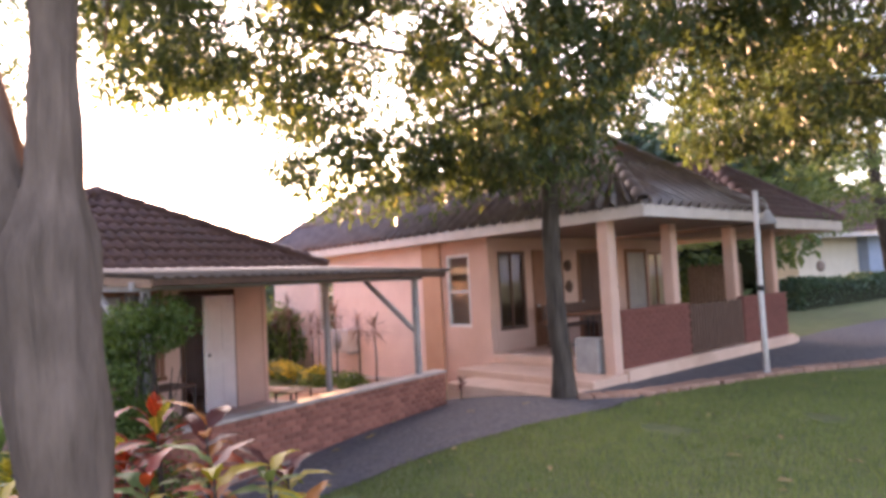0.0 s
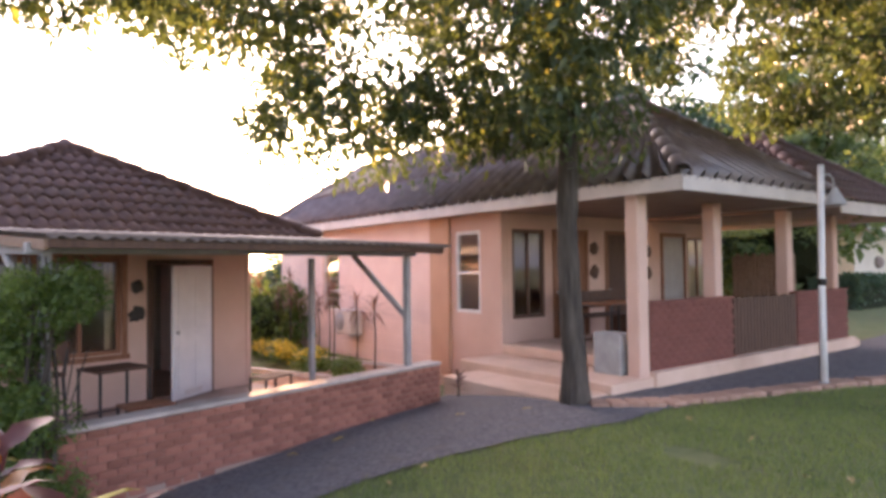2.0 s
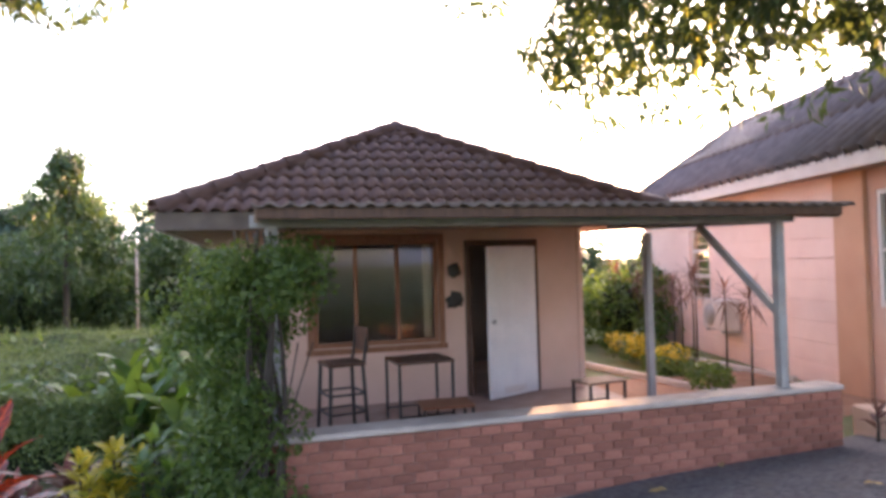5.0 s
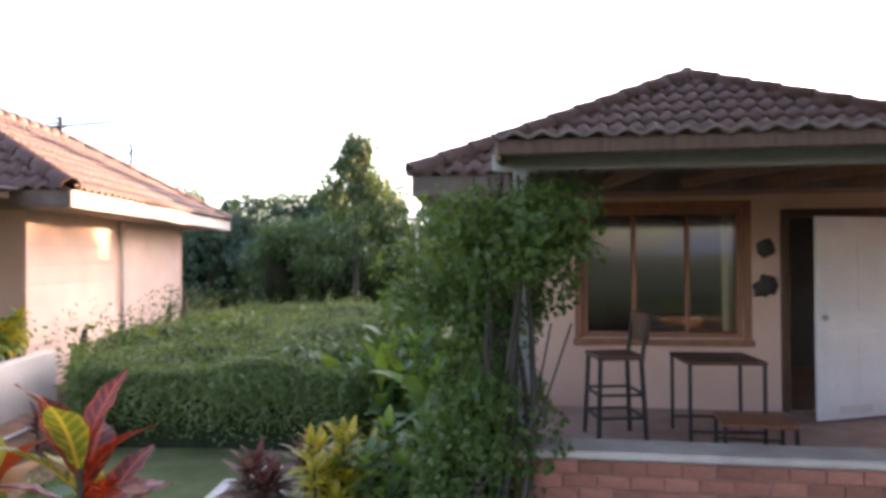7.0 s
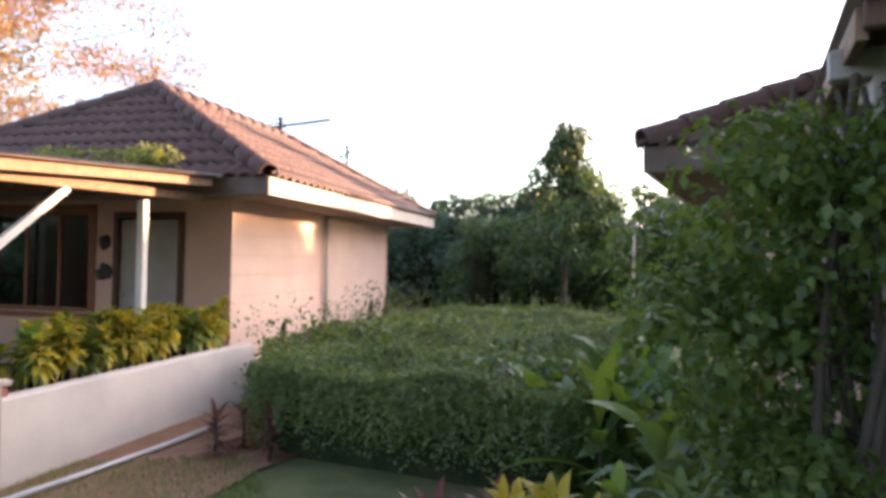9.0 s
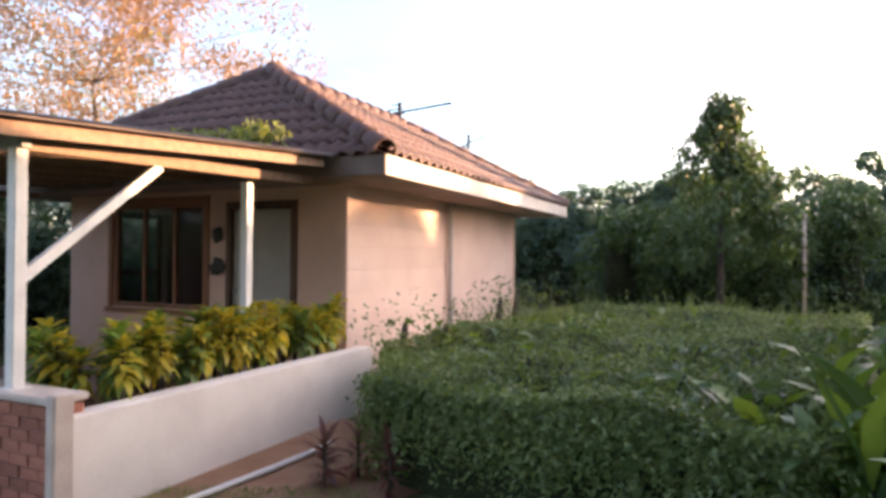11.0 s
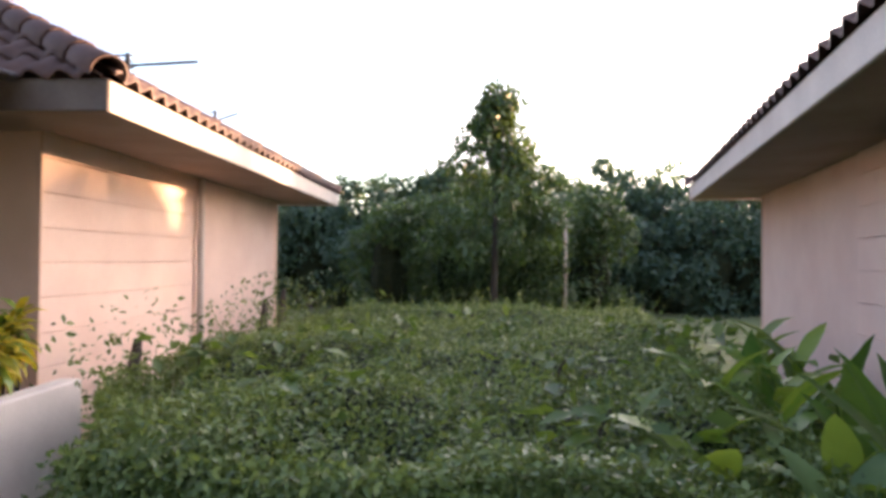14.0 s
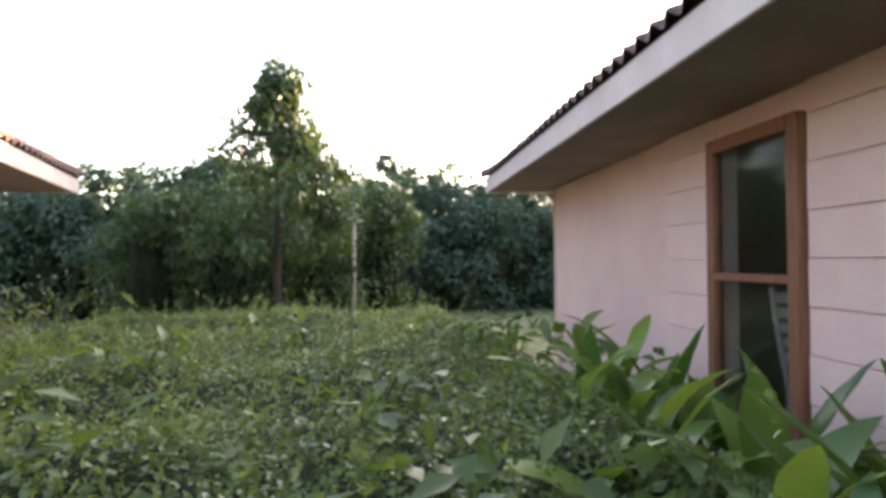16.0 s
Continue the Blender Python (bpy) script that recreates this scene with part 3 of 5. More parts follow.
def door_leaf(parent, m, w, h, mat, label, panels=True, knob_x=0.06):
    """A door leaf in local x (from the hinge) and z, 4 cm thick, with raised panels, knob and plate."""
    d = new("door")
    d.parent = parent
    d.matrix_basis = m
    d["label"] = label
    box("leaf", 0, 0, 0, w, 0.04, h, mat, d, bevel=0.004)
    if panels:
        for z0, z1 in ((0.15, 0.85), (1.05, h - 0.15)):
            for y in (-0.007, 0.04):
                for x0, x1 in ((0.1, w / 2 - 0.04), (w / 2 + 0.04, w - 0.1)):
                    part("panel", box_bm(x0, y, z0, x1, y + 0.007, z1, 0.003), mat, d)
    if panels:
        for y in (-0.012, 0.047):
            for k in range(4):
                box("vent_slat", w * 0.28, y, 0.05 + 0.022 * k, w * 0.72, y + 0.005, 0.062 + 0.022 * k, M_FASCIA, d, bevel=0)
    for y in (-0.035, 0.065):
        bm = bmesh.new()
        bmesh.ops.create_uvsphere(bm, u_segments=12, v_segments=8, radius=0.03, matrix=Matrix.Translation((w - knob_x, y + 0.01, 1.0)))
        part("knob", bm, M_METAL, d, "dull metal knob", True)
    return d


def brick_wall(house, x0, x1, y0, y1, z0, z1, mat=None):
    """A low brick wall along x: mortar core, stretchers on the front and both ends, cement coping with a worn edge."""
    w = new("brick_wall")
    w.parent = house
    w["label"] = "low red brick wall with grey cement coping"
    box("core", x0 + 0.012, y0 + 0.012, z0, x1 - 0.012, y1 - 0.012, z1 - 0.05, M_MORTAR, w)
    box("coping", x0 - 0.02, y0 - 0.018, z1 - 0.045, x1 + 0.02, y1 + 0.02, z1, M_CAP, w, bevel=0.012)
    bl, bh, j = 0.165, 0.064, 0.008
    rows = int((z1 - 0.05 - z0) / (bh + j))
    meshes = []
    for k in range(4):
        bm = box_bm(-bl / 2, 0, 0, bl / 2, 0.05, bh, 0.005)
        for vtx in bm.verts:
            vtx.co += Vector((random.uniform(-1, 1), random.uniform(-1, 1), random.uniform(-1, 1))) * 0.0018
        me = bpy.data.meshes.new("brick")
        bm.to_mesh(me)
        bm.free()
        me.materials.append(mat or M_BRICK)
        meshes.append(me)
    for r in range(rows):
        z = z1 - 0.05 - (r + 1) * (bh + j) + j * 0.5
        x = x0 + (bl / 2 if r % 2 == 0 else 0.0)
        while x < x1 + 0.01:
            a, b = max(x0, x - bl / 2), min(x1, x + bl / 2)
            if b - a > 0.04:
                ob = new("brick", random.choice(meshes))
                ob.parent = w
                ob.matrix_basis = Matrix.LocRotScale(((a + b) / 2, y0 + random.uniform(-0.003, 0.002), z), None, ((b - a - j) / bl if b - a < bl else 1 - j / bl * 0.5, 1, 1))
            x += bl + j * 0.4
        for ex, rz in ((x1, 90), (x0, -90)):
            ob = new("brick", random.choice(meshes))
            ob.parent = w
            ob.matrix_basis = Matrix.LocRotScale((ex, (y0 + y1) / 2, z), Euler((0, 0, radians(rz))), ((y1 - y0 - 0.004) / bl, 1, 1))
    return w


def ornament(parent, x, y, z, r, mat):
    """A small lumpy plaque on a wall."""
    bm = bmesh.new()
    bmesh.ops.create_icosphere(bm, subdivisions=3, radius=1.0)
    for v in bm.verts:
        f = 1 + 0.45 * noise.noise((v.co.x * 2.2 + z * 7, v.co.y, v.co.z * 2.2 + x))
        v.co = Vector((x + v.co.x * r * f, y + v.co.y * 0.025, z + v.co.z * r * f))
    part("wall_ornament", bm, mat, parent, "dark wall ornament", True)


def bungalow(m, door_open, label, apex, ridge_end):
    """The small bungalow with a hip roof, a roofed terrace and a low brick wall in front."""
    h = thing("bungalow", m, label, "house", "bungalows")
    zf, zt = -0.30, 2.0
    # terrace and floor
    box("floor", -0.25, 0.0, -0.9, 4.5, 3.82, zf, M_TILEFLOOR, h, "cement terrace floor")
    box("plinth", -0.22, 3.83, -0.9, 4.32, 9.78, zf + 0.005, M_PEACH, h)
    # walls
    wall_with_holes("front_wall", h, (-0.25, 3.8), (4.35, 3.8), zf, zt, 0.14, [(0.85, 2.5, 0.45, 1.82), (2.95, 3.85, zf, 1.72)], M_PEACH, "peach plaster wall")
    wall_with_holes("back_wall", h, (4.35, 9.8), (-0.25, 9.8), zf, zt, 0.14, [(1.8, 2.8, 0.6, 1.7)], M_PEACH)
    wall_with_holes("side_wall", h, (4.35, 3.945), (4.35, 9.655), zf - 0.3, zt, 0.14, [], M_PINK)
    wall_with_holes("side_wall", h, (-0.25, 9.655), (-0.25, 3.945), zf - 0.3, zt, 0.14, [(4.3, 5.25, -0.25, 1.8)], M_PINK)
    # boards on both sides
    z = zf - 0.28
    k = 0
    while z < zt - 0.02:
        z1 = min(zt, z + 0.262)
        part("board", box_bm(4.35, 3.80, z, 4.366 + 0.004 * (k % 2), 6.45, z1 - 0.007, 0.003), M_PINK, h)
        part("board", box_bm(-0.266 - 0.004 * (k % 2), 3.80, z, -0.25, 4.38, z1 - 0.007, 0.003), M_PINK, h)
        part("board", box_bm(-0.266 - 0.004 * (k % 2), 5.38, z, -0.25, 6.15, z1 - 0.007, 0.003), M_PINK, h)
        z += 0.262
        k += 1
    box("corner_trim", 4.29, 3.775, zf, 4.375, 3.80, zt, M_PEACH, h)
    tube("downpipe", [(4.42, 6.55, -0.45), (4.42, 6.55, 1.95)], 0.04, M_FASCIA, h, "grey plastic downpipe")
    # openings
    window_unit(h, pose(0.60, 3.84, 0.45), 1.65, 1.37, M_WOOD, mullions=(0.55, 1.1), bars=(), curtain=((1.48, 1.6),), label="dark wooden three-light window with a drawn-back cream curtain")
    for x0, x1, z0, z1 in ((0.52, 0.60, 0.37, 1.9), (2.25, 2.33, 0.37, 1.9)):
        box("window_trim", x0, 3.775, z0, x1, 3.80, z1, M_WOOD, h)
    box("window_sill", 0.5, 3.74, 0.37, 2.35, 3.80, 0.44, M_WOOD, h)
    box("window_trim", 0.6, 3.775, 1.82, 2.25, 3.80, 1.9, M_WOOD, h)
    for x0, x1 in ((2.62, 2.70), (3.60, 3.68)):
        box("door_frame", x0, 3.76, zf, x1, 3.90, 1.72, M_DARKWOOD, h)
    box("door_frame", 2.62, 3.76, 1.72, 3.68, 3.90, 1.80, M_DARKWOOD, h)
    if door_open:
        door_leaf(h, pose(3.60, 3.74, zf + 0.02, 0, 0, 180 + 24), 0.9, 1.98, M_DOOR, "white panelled door standing open")
    else:
        door_leaf(h, pose(3.60, 3.86, zf + 0.02, 0, 0, 180), 0.9, 1.98, M_GREYDOOR, "closed greyish door")
    window_unit(h, pose(-0.29, 5.40, -0.25, 0, 0, -90), 1.0, 2.05, M_WOOD, bars=(1.12,), fr=0.09, label="tall brown wooden window with two panes")
    # ornaments by the door
    ornament(h, 2.47, 3.785, 1.40, 0.09, M_BLACK)
    ornament(h, 2.47, 3.785, 1.0, 0.12, M_BLACK)
    # roof
    hip_roof(h, -1.12, 5.27, 3.05, 10.2, 2.15, (2.03, 5.3, apex), (2.03, ridge_end, apex), 9, 0.21, front=M_FASCIA_SHADE)
    # lean-to
    lt = new("terrace_roof")
    lt.parent = h
    ps, pf = [], []
    cols = 160
    for i in range(cols + 1):
        x = -0.08 + 4.83 * i / cols
        wv = 0.016 * math.sin(x * 2 * math.pi / 0.13)
        ps += [(x, -0.32, 1.917 + wv), (x, 3.0, 2.15 + wv), (x, -0.32, 1.899 + wv), (x, 3.0, 2.132 + wv)]
    for i in range(cols):
        a = i * 4
        pf += [(a, a + 4, a + 5, a + 1), (a + 2, a + 3, a + 7, a + 6), (a, a + 2, a + 6, a + 4)]
    mesh_ob("corrugated_sheet", ps, pf, M_SHEET, lt, "dark corrugated roofing sheet", True)
    box("edge_board", -0.05, -0.28, 1.82, 4.66, -0.25, 1.895, M_DARKWOOD, lt)
    beam("side_board", (4.66, -0.24, 1.845), (4.66, 2.9, 2.065), 0.03, 0.085, M_BEAM, lt)
    beam("side_board", (-0.05, -0.24, 1.845), (-0.05, 2.9, 2.065), 0.03, 0.085, M_BEAM, lt)
    beam("beam", (-0.1, 0.1, 1.83), (4.5, 0.1, 1.83), 0.07, 0.09, M_STEEL, lt)
    for x in (0.05, 4.42):
        beam("side_beam", (x, 0.14, 1.82), (x, 3.1, 1.91), 0.06, 0.085, M_STEEL if door_open else M_BEAM, lt)
    for k in range(1, 6):
        beam("rafter", (0.05 + 0.73 * k, 0.14, 1.83), (0.05 + 0.73 * k, 3.1, 2.02), 0.05, 0.08, M_BEAM, lt)
    pm = M_STEEL if door_open else M_WHITESTEEL
    px = 4.34 if door_open else 4.42
    for x, y, zb in ((px, 0.1, 0.335), (px, 2.1, zf), (0.05, 0.1, 0.335), (0.05, 2.1, zf)):
        box("post", x - 0.04, y - 0.04, zb, x + 0.04, y + 0.04, 1.79, pm, lt)
        box("foot_plate", x - 0.07, y - 0.07, zb, x + 0.07, y + 0.07, zb + 0.012, pm, lt)
    beam("brace", (px, 0.13, 1.0), (px, 1.15, 1.81), 0.045, 0.07, pm, lt)
    beam("brace", (0.05, 0.13, 1.05), (0.05, 1.15, 1.83), 0.045, 0.07, pm, lt)
    brick_wall(h, 0.0, 4.88, 0.0, 0.22, -0.48, 0.34)
    # added partition behind the openings, stops daylight showing through the house
    mesh_ob("added_partition", [(-0.1, 6.6, zf), (4.2, 6.6, zf), (4.2, 6.6, zt), (-0.1, 6.6, zt), (-0.1, 6.7, zf), (4.2, 6.7, zf), (4.2, 6.7, zt), (-0.1, 6.7, zt)],
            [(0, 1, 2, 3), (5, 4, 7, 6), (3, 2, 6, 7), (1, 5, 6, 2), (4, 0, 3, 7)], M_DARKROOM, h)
    return h


house_b = bungalow(FRAME_B, True, "peach bungalow with maroon hip roof and open white door", 3.60, 7.75)
house_c = bungalow(FRAME_C, False, "peach bungalow with sunlit pink side wall and maroon roof", 3.87, 9.5)

# side wall of the planter at the second bungalow
planter = thing("planter_wall", FRAME_C, "long whitewashed plaster planter wall with reddish splashes", "wall")
box("wall", 4.78, 0.105, -0.6, 4.93, 3.42, 0.22, M_WHITEWALL, planter, bevel=0.012)
box("pier", 4.89, -0.03, -0.6, 4.965, 0.10, 0.37, M_CAP, planter, "grey cement pier", bevel=0.012)
tagged(part("planter_soil", box_bm(4.0, 0.25, -0.3, 4.775, 3.4, 0.12, 0.02), M_DIRT, m=FRAME_C), "reddish planter soil under the croton hedge", "soil", kind="structure")
tube_ob = tagged(tube("water_pipe", [(-5.9, 2.85, -0.38), (-6.6, 3.3, -0.375), (-7.3, 3.72, -0.37), (-7.95, 4.05, -0.37)], 0.022, M_WHITESTEEL), "white plastic pipe on bare earth by the wall", "pipe")


# ---- the house with the porch ----
def porch_house():
    h = thing("porch_house", FRAME_A, "peach house with brown corrugated hip roof and columned porch", "house")
    zf, zt = 0.15, 2.60
    box("porch_floor", -0.85, -0.05, -0.5, 6.6, 2.99, 0.15, M_STEP, h, "terracotta plaster porch floor", bevel=0.015)
    box("inner_floor", 0.08, 0.36, 0.155, 6.6, 2.985, 0.32, M_STEP, h, bevel=0.015)
    box("step", -1.58, 0.0, -0.5, -0.855, 2.45, 0.04, M_STEP, h, "worn peach plaster step", bevel=0.015)
    # left wall along y, with the small window
    wall_with_holes("side_wall", h, (0.1, 5.0), (0.1, 3.0), -0.5, zt, 0.15, [(0.75, 1.45, 0.8, 2.28)], M_PEACH, "pale peach plaster wall")
    wall_with_holes("side_wall", h, (0.1, 12.2), (0.1, 5.0), -0.7, zt, 0.15, [(2.6, 3.4, 0.6, 2.1)], M_PINK)
    box("pilaster", 0.04, 4.4, -0.5, 0.1, 5.0, zt, M_ORANGE, h, "orange plaster pilaster")
    z, k = -0.68, 0
    while z < zt - 0.05:
        z1 = min(zt, z + 0.30)
        for y0, y1 in ((5.005, 8.75), (9.65, 12.2)):
            part("board", box_bm(0.082 - 0.004 * (k % 2), y0, z, 0.1, y1, z1 - 0.008, 0.003), M_PINK, h)
        if z1 > 2.15 or z < 0.5:
            part("board", box_bm(0.082 - 0.004 * (k % 2), 8.755, z, 0.1, 9.645, min(z1 - 0.008, 0.59) if z < 0.6 else z1 - 0.008, 0.003), M_PINK, h)
        z += 0.30
        k += 1
    window_unit(h, pose(0.14, 4.25, 0.8, 0, 0, -90), 0.7, 1.48, M_WHITESTEEL, bars=(0.72,), label="white sash window with dark panes")
    window_unit(h, pose(0.14, 9.6, 0.6, 0, 0, -90), 0.8, 1.5, M_WHITESTEEL, bars=(0.5, 1.0), label="white louvred window")
    for i in range(8):
        beam("louvre", (0.06, 8.83, 0.72 + i * 0.17), (0.06, 9.57, 0.72 + i * 0.17), 0.1, 0.012, M_FASCIA, h)
    # porch back wall
    wall_with_holes("porch_wall", h, (0.255, 3.0), (6.9, 3.0), zf, zt, 0.15,
                    [(0.1, 0.9, 0.72, 2.28), (1.15, 2.0, zf, 2.28), (2.62, 3.45, zf, 2.28), (4.45, 5.25, zf, 2.22), (5.4, 6.3, 0.85, 2.22)], M_PEACH, "peach plaster porch wall")
    window_unit(h, pose(0.355, 3.04, 0.72), 0.8, 1.56, M_DARKWOOD, mullions=(0.4,), label="dark wooden window")
    window_unit(h, pose(5.655, 3.04, 0.85), 0.9, 1.37, M_WOOD, mullions=(0.45,), curtain=((0.1, 0.3), (0.6, 0.8)), label="brown wooden window")
    door_leaf(h, pose(2.255, 3.04, zf, 0, 0, 180), 0.85, 2.12, M_WOOD, "closed brown wooden door")
    door_leaf(h, pose(3.705, 3.04, zf, 0, 0, 180), 0.83, 2.12, M_DARKWOOD, "dark wooden door")
    door_leaf(h, pose(5.505, 3.04, zf, 0, 0, 180), 0.80, 2.06, M_GREYDOOR, "pale door in a brown frame")
    for x0, x1 in ((1.40, 2.26), (2.87, 3.71), (4.70, 5.51)):
        for x in (x0 - 0.05, x1 - 0.02):
            box("door_frame", x, 2.96, zf, x + 0.07, 3.0, 2.3, M_WOOD, h)
        box("door_frame", x0 + 0.02, 2.96, 2.23, x1 - 0.02, 3.0, 2.3, M_WOOD, h)
    for x, z0 in ((2.5, 1.95), (2.5, 1.5), (4.2, 1.9), (4.2, 1.45)):
        ornament(h, x, 2.985, z0, 0.12, M_DARKWOOD)
    # added partitions, so the windows don't show bright daylight from behind
    box("added_view_block", 2.2, 3.2, zf, 2.3, 12.0, zt, M_DARKROOM, h)
    box("added_view_block", 2.35, 4.6, zf, 6.85, 4.7, zt - 0.1, M_DARKROOM, h)
    box("added_view_block", 0.3, 5.2, zf, 2.15, 5.3, zt, M_DARKROOM, h)
    # columns and rail
    for x in (-0.21, 1.85, 4.15, 5.97):
        dy = 0.0 if x < 0 else 0.13
        box("column", x, dy, 0.12, x + 0.21, dy + 0.21, 2.56, M_PEACH, h, "square peach plaster column", bevel=0.015)
    box("rail_kerb", 0.005, -0.1, 0.0, 6.3, 0.22, 0.22, M_STEP, h, bevel=0.012)
    rw = new("brick_panel")
    rw.parent = h
    box("core", 0.01, 0.01, 0.2, 2.1, 0.12, 1.10, M_BRICK_DARK, rw)
    box("core", 4.16, 0.01, 0.2, 6.2, 0.12, 1.10, M_BRICK_DARK, rw)
    bm = box_bm(-0.1, 0, 0, 0.1, 0.03, 0.064, 0.004)
    me = bpy.data.meshes.new("brick")
    bm.to_mesh(me)
    bm.free()
    me.materials.append(M_BRICK_DARK)
    for x0, x1 in ((0.01, 2.1), (4.16, 6.2)):
        for r in range(12):
            x = x0 + (0.1 if r % 2 else 0.0)
            while x < x1 - 0.03:
                a, b = max(x0, x - 0.1), min(x1, x + 0.1)
                if b - a > 0.05:
                    ob = new("brick", me)
                    ob.parent = rw
                    ob.matrix_basis = Matrix.LocRotScale(((a + b) / 2, -0.012, 0.2 + r * 0.075), None, ((b - a - 0.01) / 0.2, 1, 1))
                x += 0.2
        box("coping", x0, -0.02, 1.10, x1, 0.125, 1.14, M_BRICK_DARK, rw, "maroon brick coping")
    # timber gate between the columns
    g = new("wooden_gate")
    g.parent = h
    g["label"] = "dark wooden slatted gate"
    for z in (0.42, 0.95):
        box("gate_rail", 2.11, 0.04, z, 4.15, 0.08, z + 0.08, M_DARKWOOD, g)
    for i in range(20):
        x = 2.13 + i * 0.101
        box("slat", x, 0.0, 0.24, x + 0.072, 0.035, 1.10 + 0.015 * math.sin(i * 2.1), M_DARKWOOD, g, bevel=0.004)
    hip_roof(h, -0.3, 3.75, -0.72, 12.9, 2.74, (1.72, 1.45, 4.36), (1.72, 10.6, 4.36), 2, 0.2, 0.29, 0.085, M_ROOF_DARK, True)
    r2 = new("side_roof")
    r2.parent = h
    E = [(3.6, -0.75, 2.66), (7.6, -0.75, 2.66), (7.6, 9.0, 2.66), (3.6, 9.0, 2.66)]
    a, b = (5.6, 1.25, 4.15), (5.6, 7.0, 4.15)
    roof_slope(r2, E[0], E[1], a, a, 10)
    roof_slope(r2, E[1], E[2], a, b, 10)
    roof_slope(r2, E[3], E[0], b, a, 10)
    for p, q in ((E[0], a), (E[1], a), (a, b)):
        ridge_caps(r2, p, q)
    box("fascia", 4.12, -0.76, 2.43, 7.61, -0.73, 2.645, M_FASCIA, r2)
    box("fascia", 7.58, -0.725, 2.43, 7.61, 9.0, 2.645, M_FASCIA, r2)
    box("soffit", 4.12, -0.72, 2.53, 7.57, 9.0, 2.545, M_SOFFIT, r2, bevel=0)
    wall_with_holes("end_wall", h, (6.9, 3.0), (6.9, 9.0), zf, zt - 0.08, 0.15, [], M_PEACH)
    return h


house_a = porch_house()


# ---- trees ----
def crown_centres(c, rx, ry, rz, n, rng, low=-1.0, shell=0.35):
    out = []
    while len(out) < n:
        d = rng.uniform(-1, 1, 3)
        q = np.linalg.norm(d)
        if q > 1 or q < shell or d[2] < low:
            continue
        out.append(np.asarray(c) + d * (rx, ry, rz))
    return out


def tree(name, base, trunk_pts, radii, limbs, centres, clump, per, size, mat, bark, label, aspect=0.4, droop=0.4, seed=3, flat=0.7, mat2=None):
    """A tapered trunk, limbs that reach into the crown, and a crown of leaf clumps."""
    t = thing(name, Matrix.Translation(base), label, "tree")
    rng = np.random.default_rng(seed)
    trunk_mesh("trunk", trunk_pts, radii, bark, t, seed)
    top = Vector(trunk_pts[-1])
    for i in range(limbs):
        c = Vector(centres[int(i * len(centres) / limbs)]) - Vector(base)
        k = 0.35 + 0.6 * rng.random()
        s = Vector(trunk_pts[int(len(trunk_pts) * (0.72 + 0.27 * rng.random()))])
        mid = s.lerp(c, 0.5) + Vector((rng.normal(0, 0.15), rng.normal(0, 0.15), 0.25 * k))
        r = radii[-1]
        tube("limb", [s, s.lerp(mid, 0.5) + Vector((0, 0, 0.06)), mid, mid.lerp(c, 0.6), c], [r * 0.75, r * 0.6, r * 0.42, r * 0.26, 0.008], bark, t, n=7, seed=i, rough=0.1)
    P, N = clump_points(centres, clump, per, rng, flat)
    P = P - np.asarray(base)
    leaves("crown", P, N, size, mat, t, "", aspect, 0.7, droop, seed, "stuff")
    if mat2:
        P, N = clump_points(centres[::4], clump * 1.05, per // 4, rng, flat)
        leaves("young_leaves", P - np.asarray(base), N, size, mat2, t, "", aspect, 0.7, droop, seed + 50, "stuff")
    return t


rng = np.random.default_rng(11)
# broad-leaved tree by the porch steps
tb = (1.6, 9.25, -0.05)
cen = crown_centres((0.3, 8.2, 6.1), 5.6, 4.2, 3.2, 330, rng, -1.0, 0.25)
cen = [c for c in cen if c[2] > 3.5 + 0.55 * max(0.0, -1.3 - c[0]) + 0.5 * max(0.0, c[0] - 1.4) + 0.3 * max(0.0, 7.2 - c[1])]
cen += [np.array((-2.15 + 0.26 * i, 9.3 + 0.6 * math.sin(i * 1.9), 3.34 + 0.15 * math.cos(i * 2.3))) for i in range(17)]
cen += [np.array((-1.0 + 0.45 * i, 7.7 + 0.3 * math.sin(i), 3.35 + 0.12 * math.cos(i * 2))) for i in range(6)]
tree("broadleaf_tree", tb, [(0, 0, 0), (0.01, 0, 0.35), (-0.03, 0, 1.2), (-0.06, 0.02, 2.2), (-0.02, 0, 3.2), (-0.1, 0.05, 4.5), (-0.05, 0, 6.4)],
     [0.18, 0.145, 0.13, 0.122, 0.11, 0.09, 0.05], 30, cen, 0.64, 300, 0.14, M_LEAF_BIG, M_BARK, "tall broad-leaved tree with dark green drooping leaves", 0.34, 0.9, 5, mat2=M_LEAF_LIME)
# thick-trunked tree at the start of the lawn
tb = (-1.56, 2.62, -0.35)
cen = crown_centres((-1.7, 2.0, 5.8), 2.6, 2.6, 2.1, 60, rng, -0.85, 0.3)
cen += [np.array((-2.3 + 0.3 * i, 3.9 + 0.35 * math.sin(i * 2), 4.3 + 0.25 * math.cos(i))) for i in range(5)]
cen += [np.array((-5.2 + 0.3 * i, 5.7 + 0.3 * math.sin(i * 2.2), 3.8 + 0.12 * math.cos(i * 1.7))) for i in range(5)]
cen += [np.array((-3.3 + 0.27 * i, 6.4 + 0.25 * math.sin(i * 2.6), 3.95 + 0.12 * math.cos(i * 1.9))) for i in range(5)]
cen += [np.array((-2.3 + 0.28 * i, 3.3 + 0.3 * math.sin(i * 1.3), 3.75 + 0.15 * math.cos(i * 2.1))) for i in range(7)]
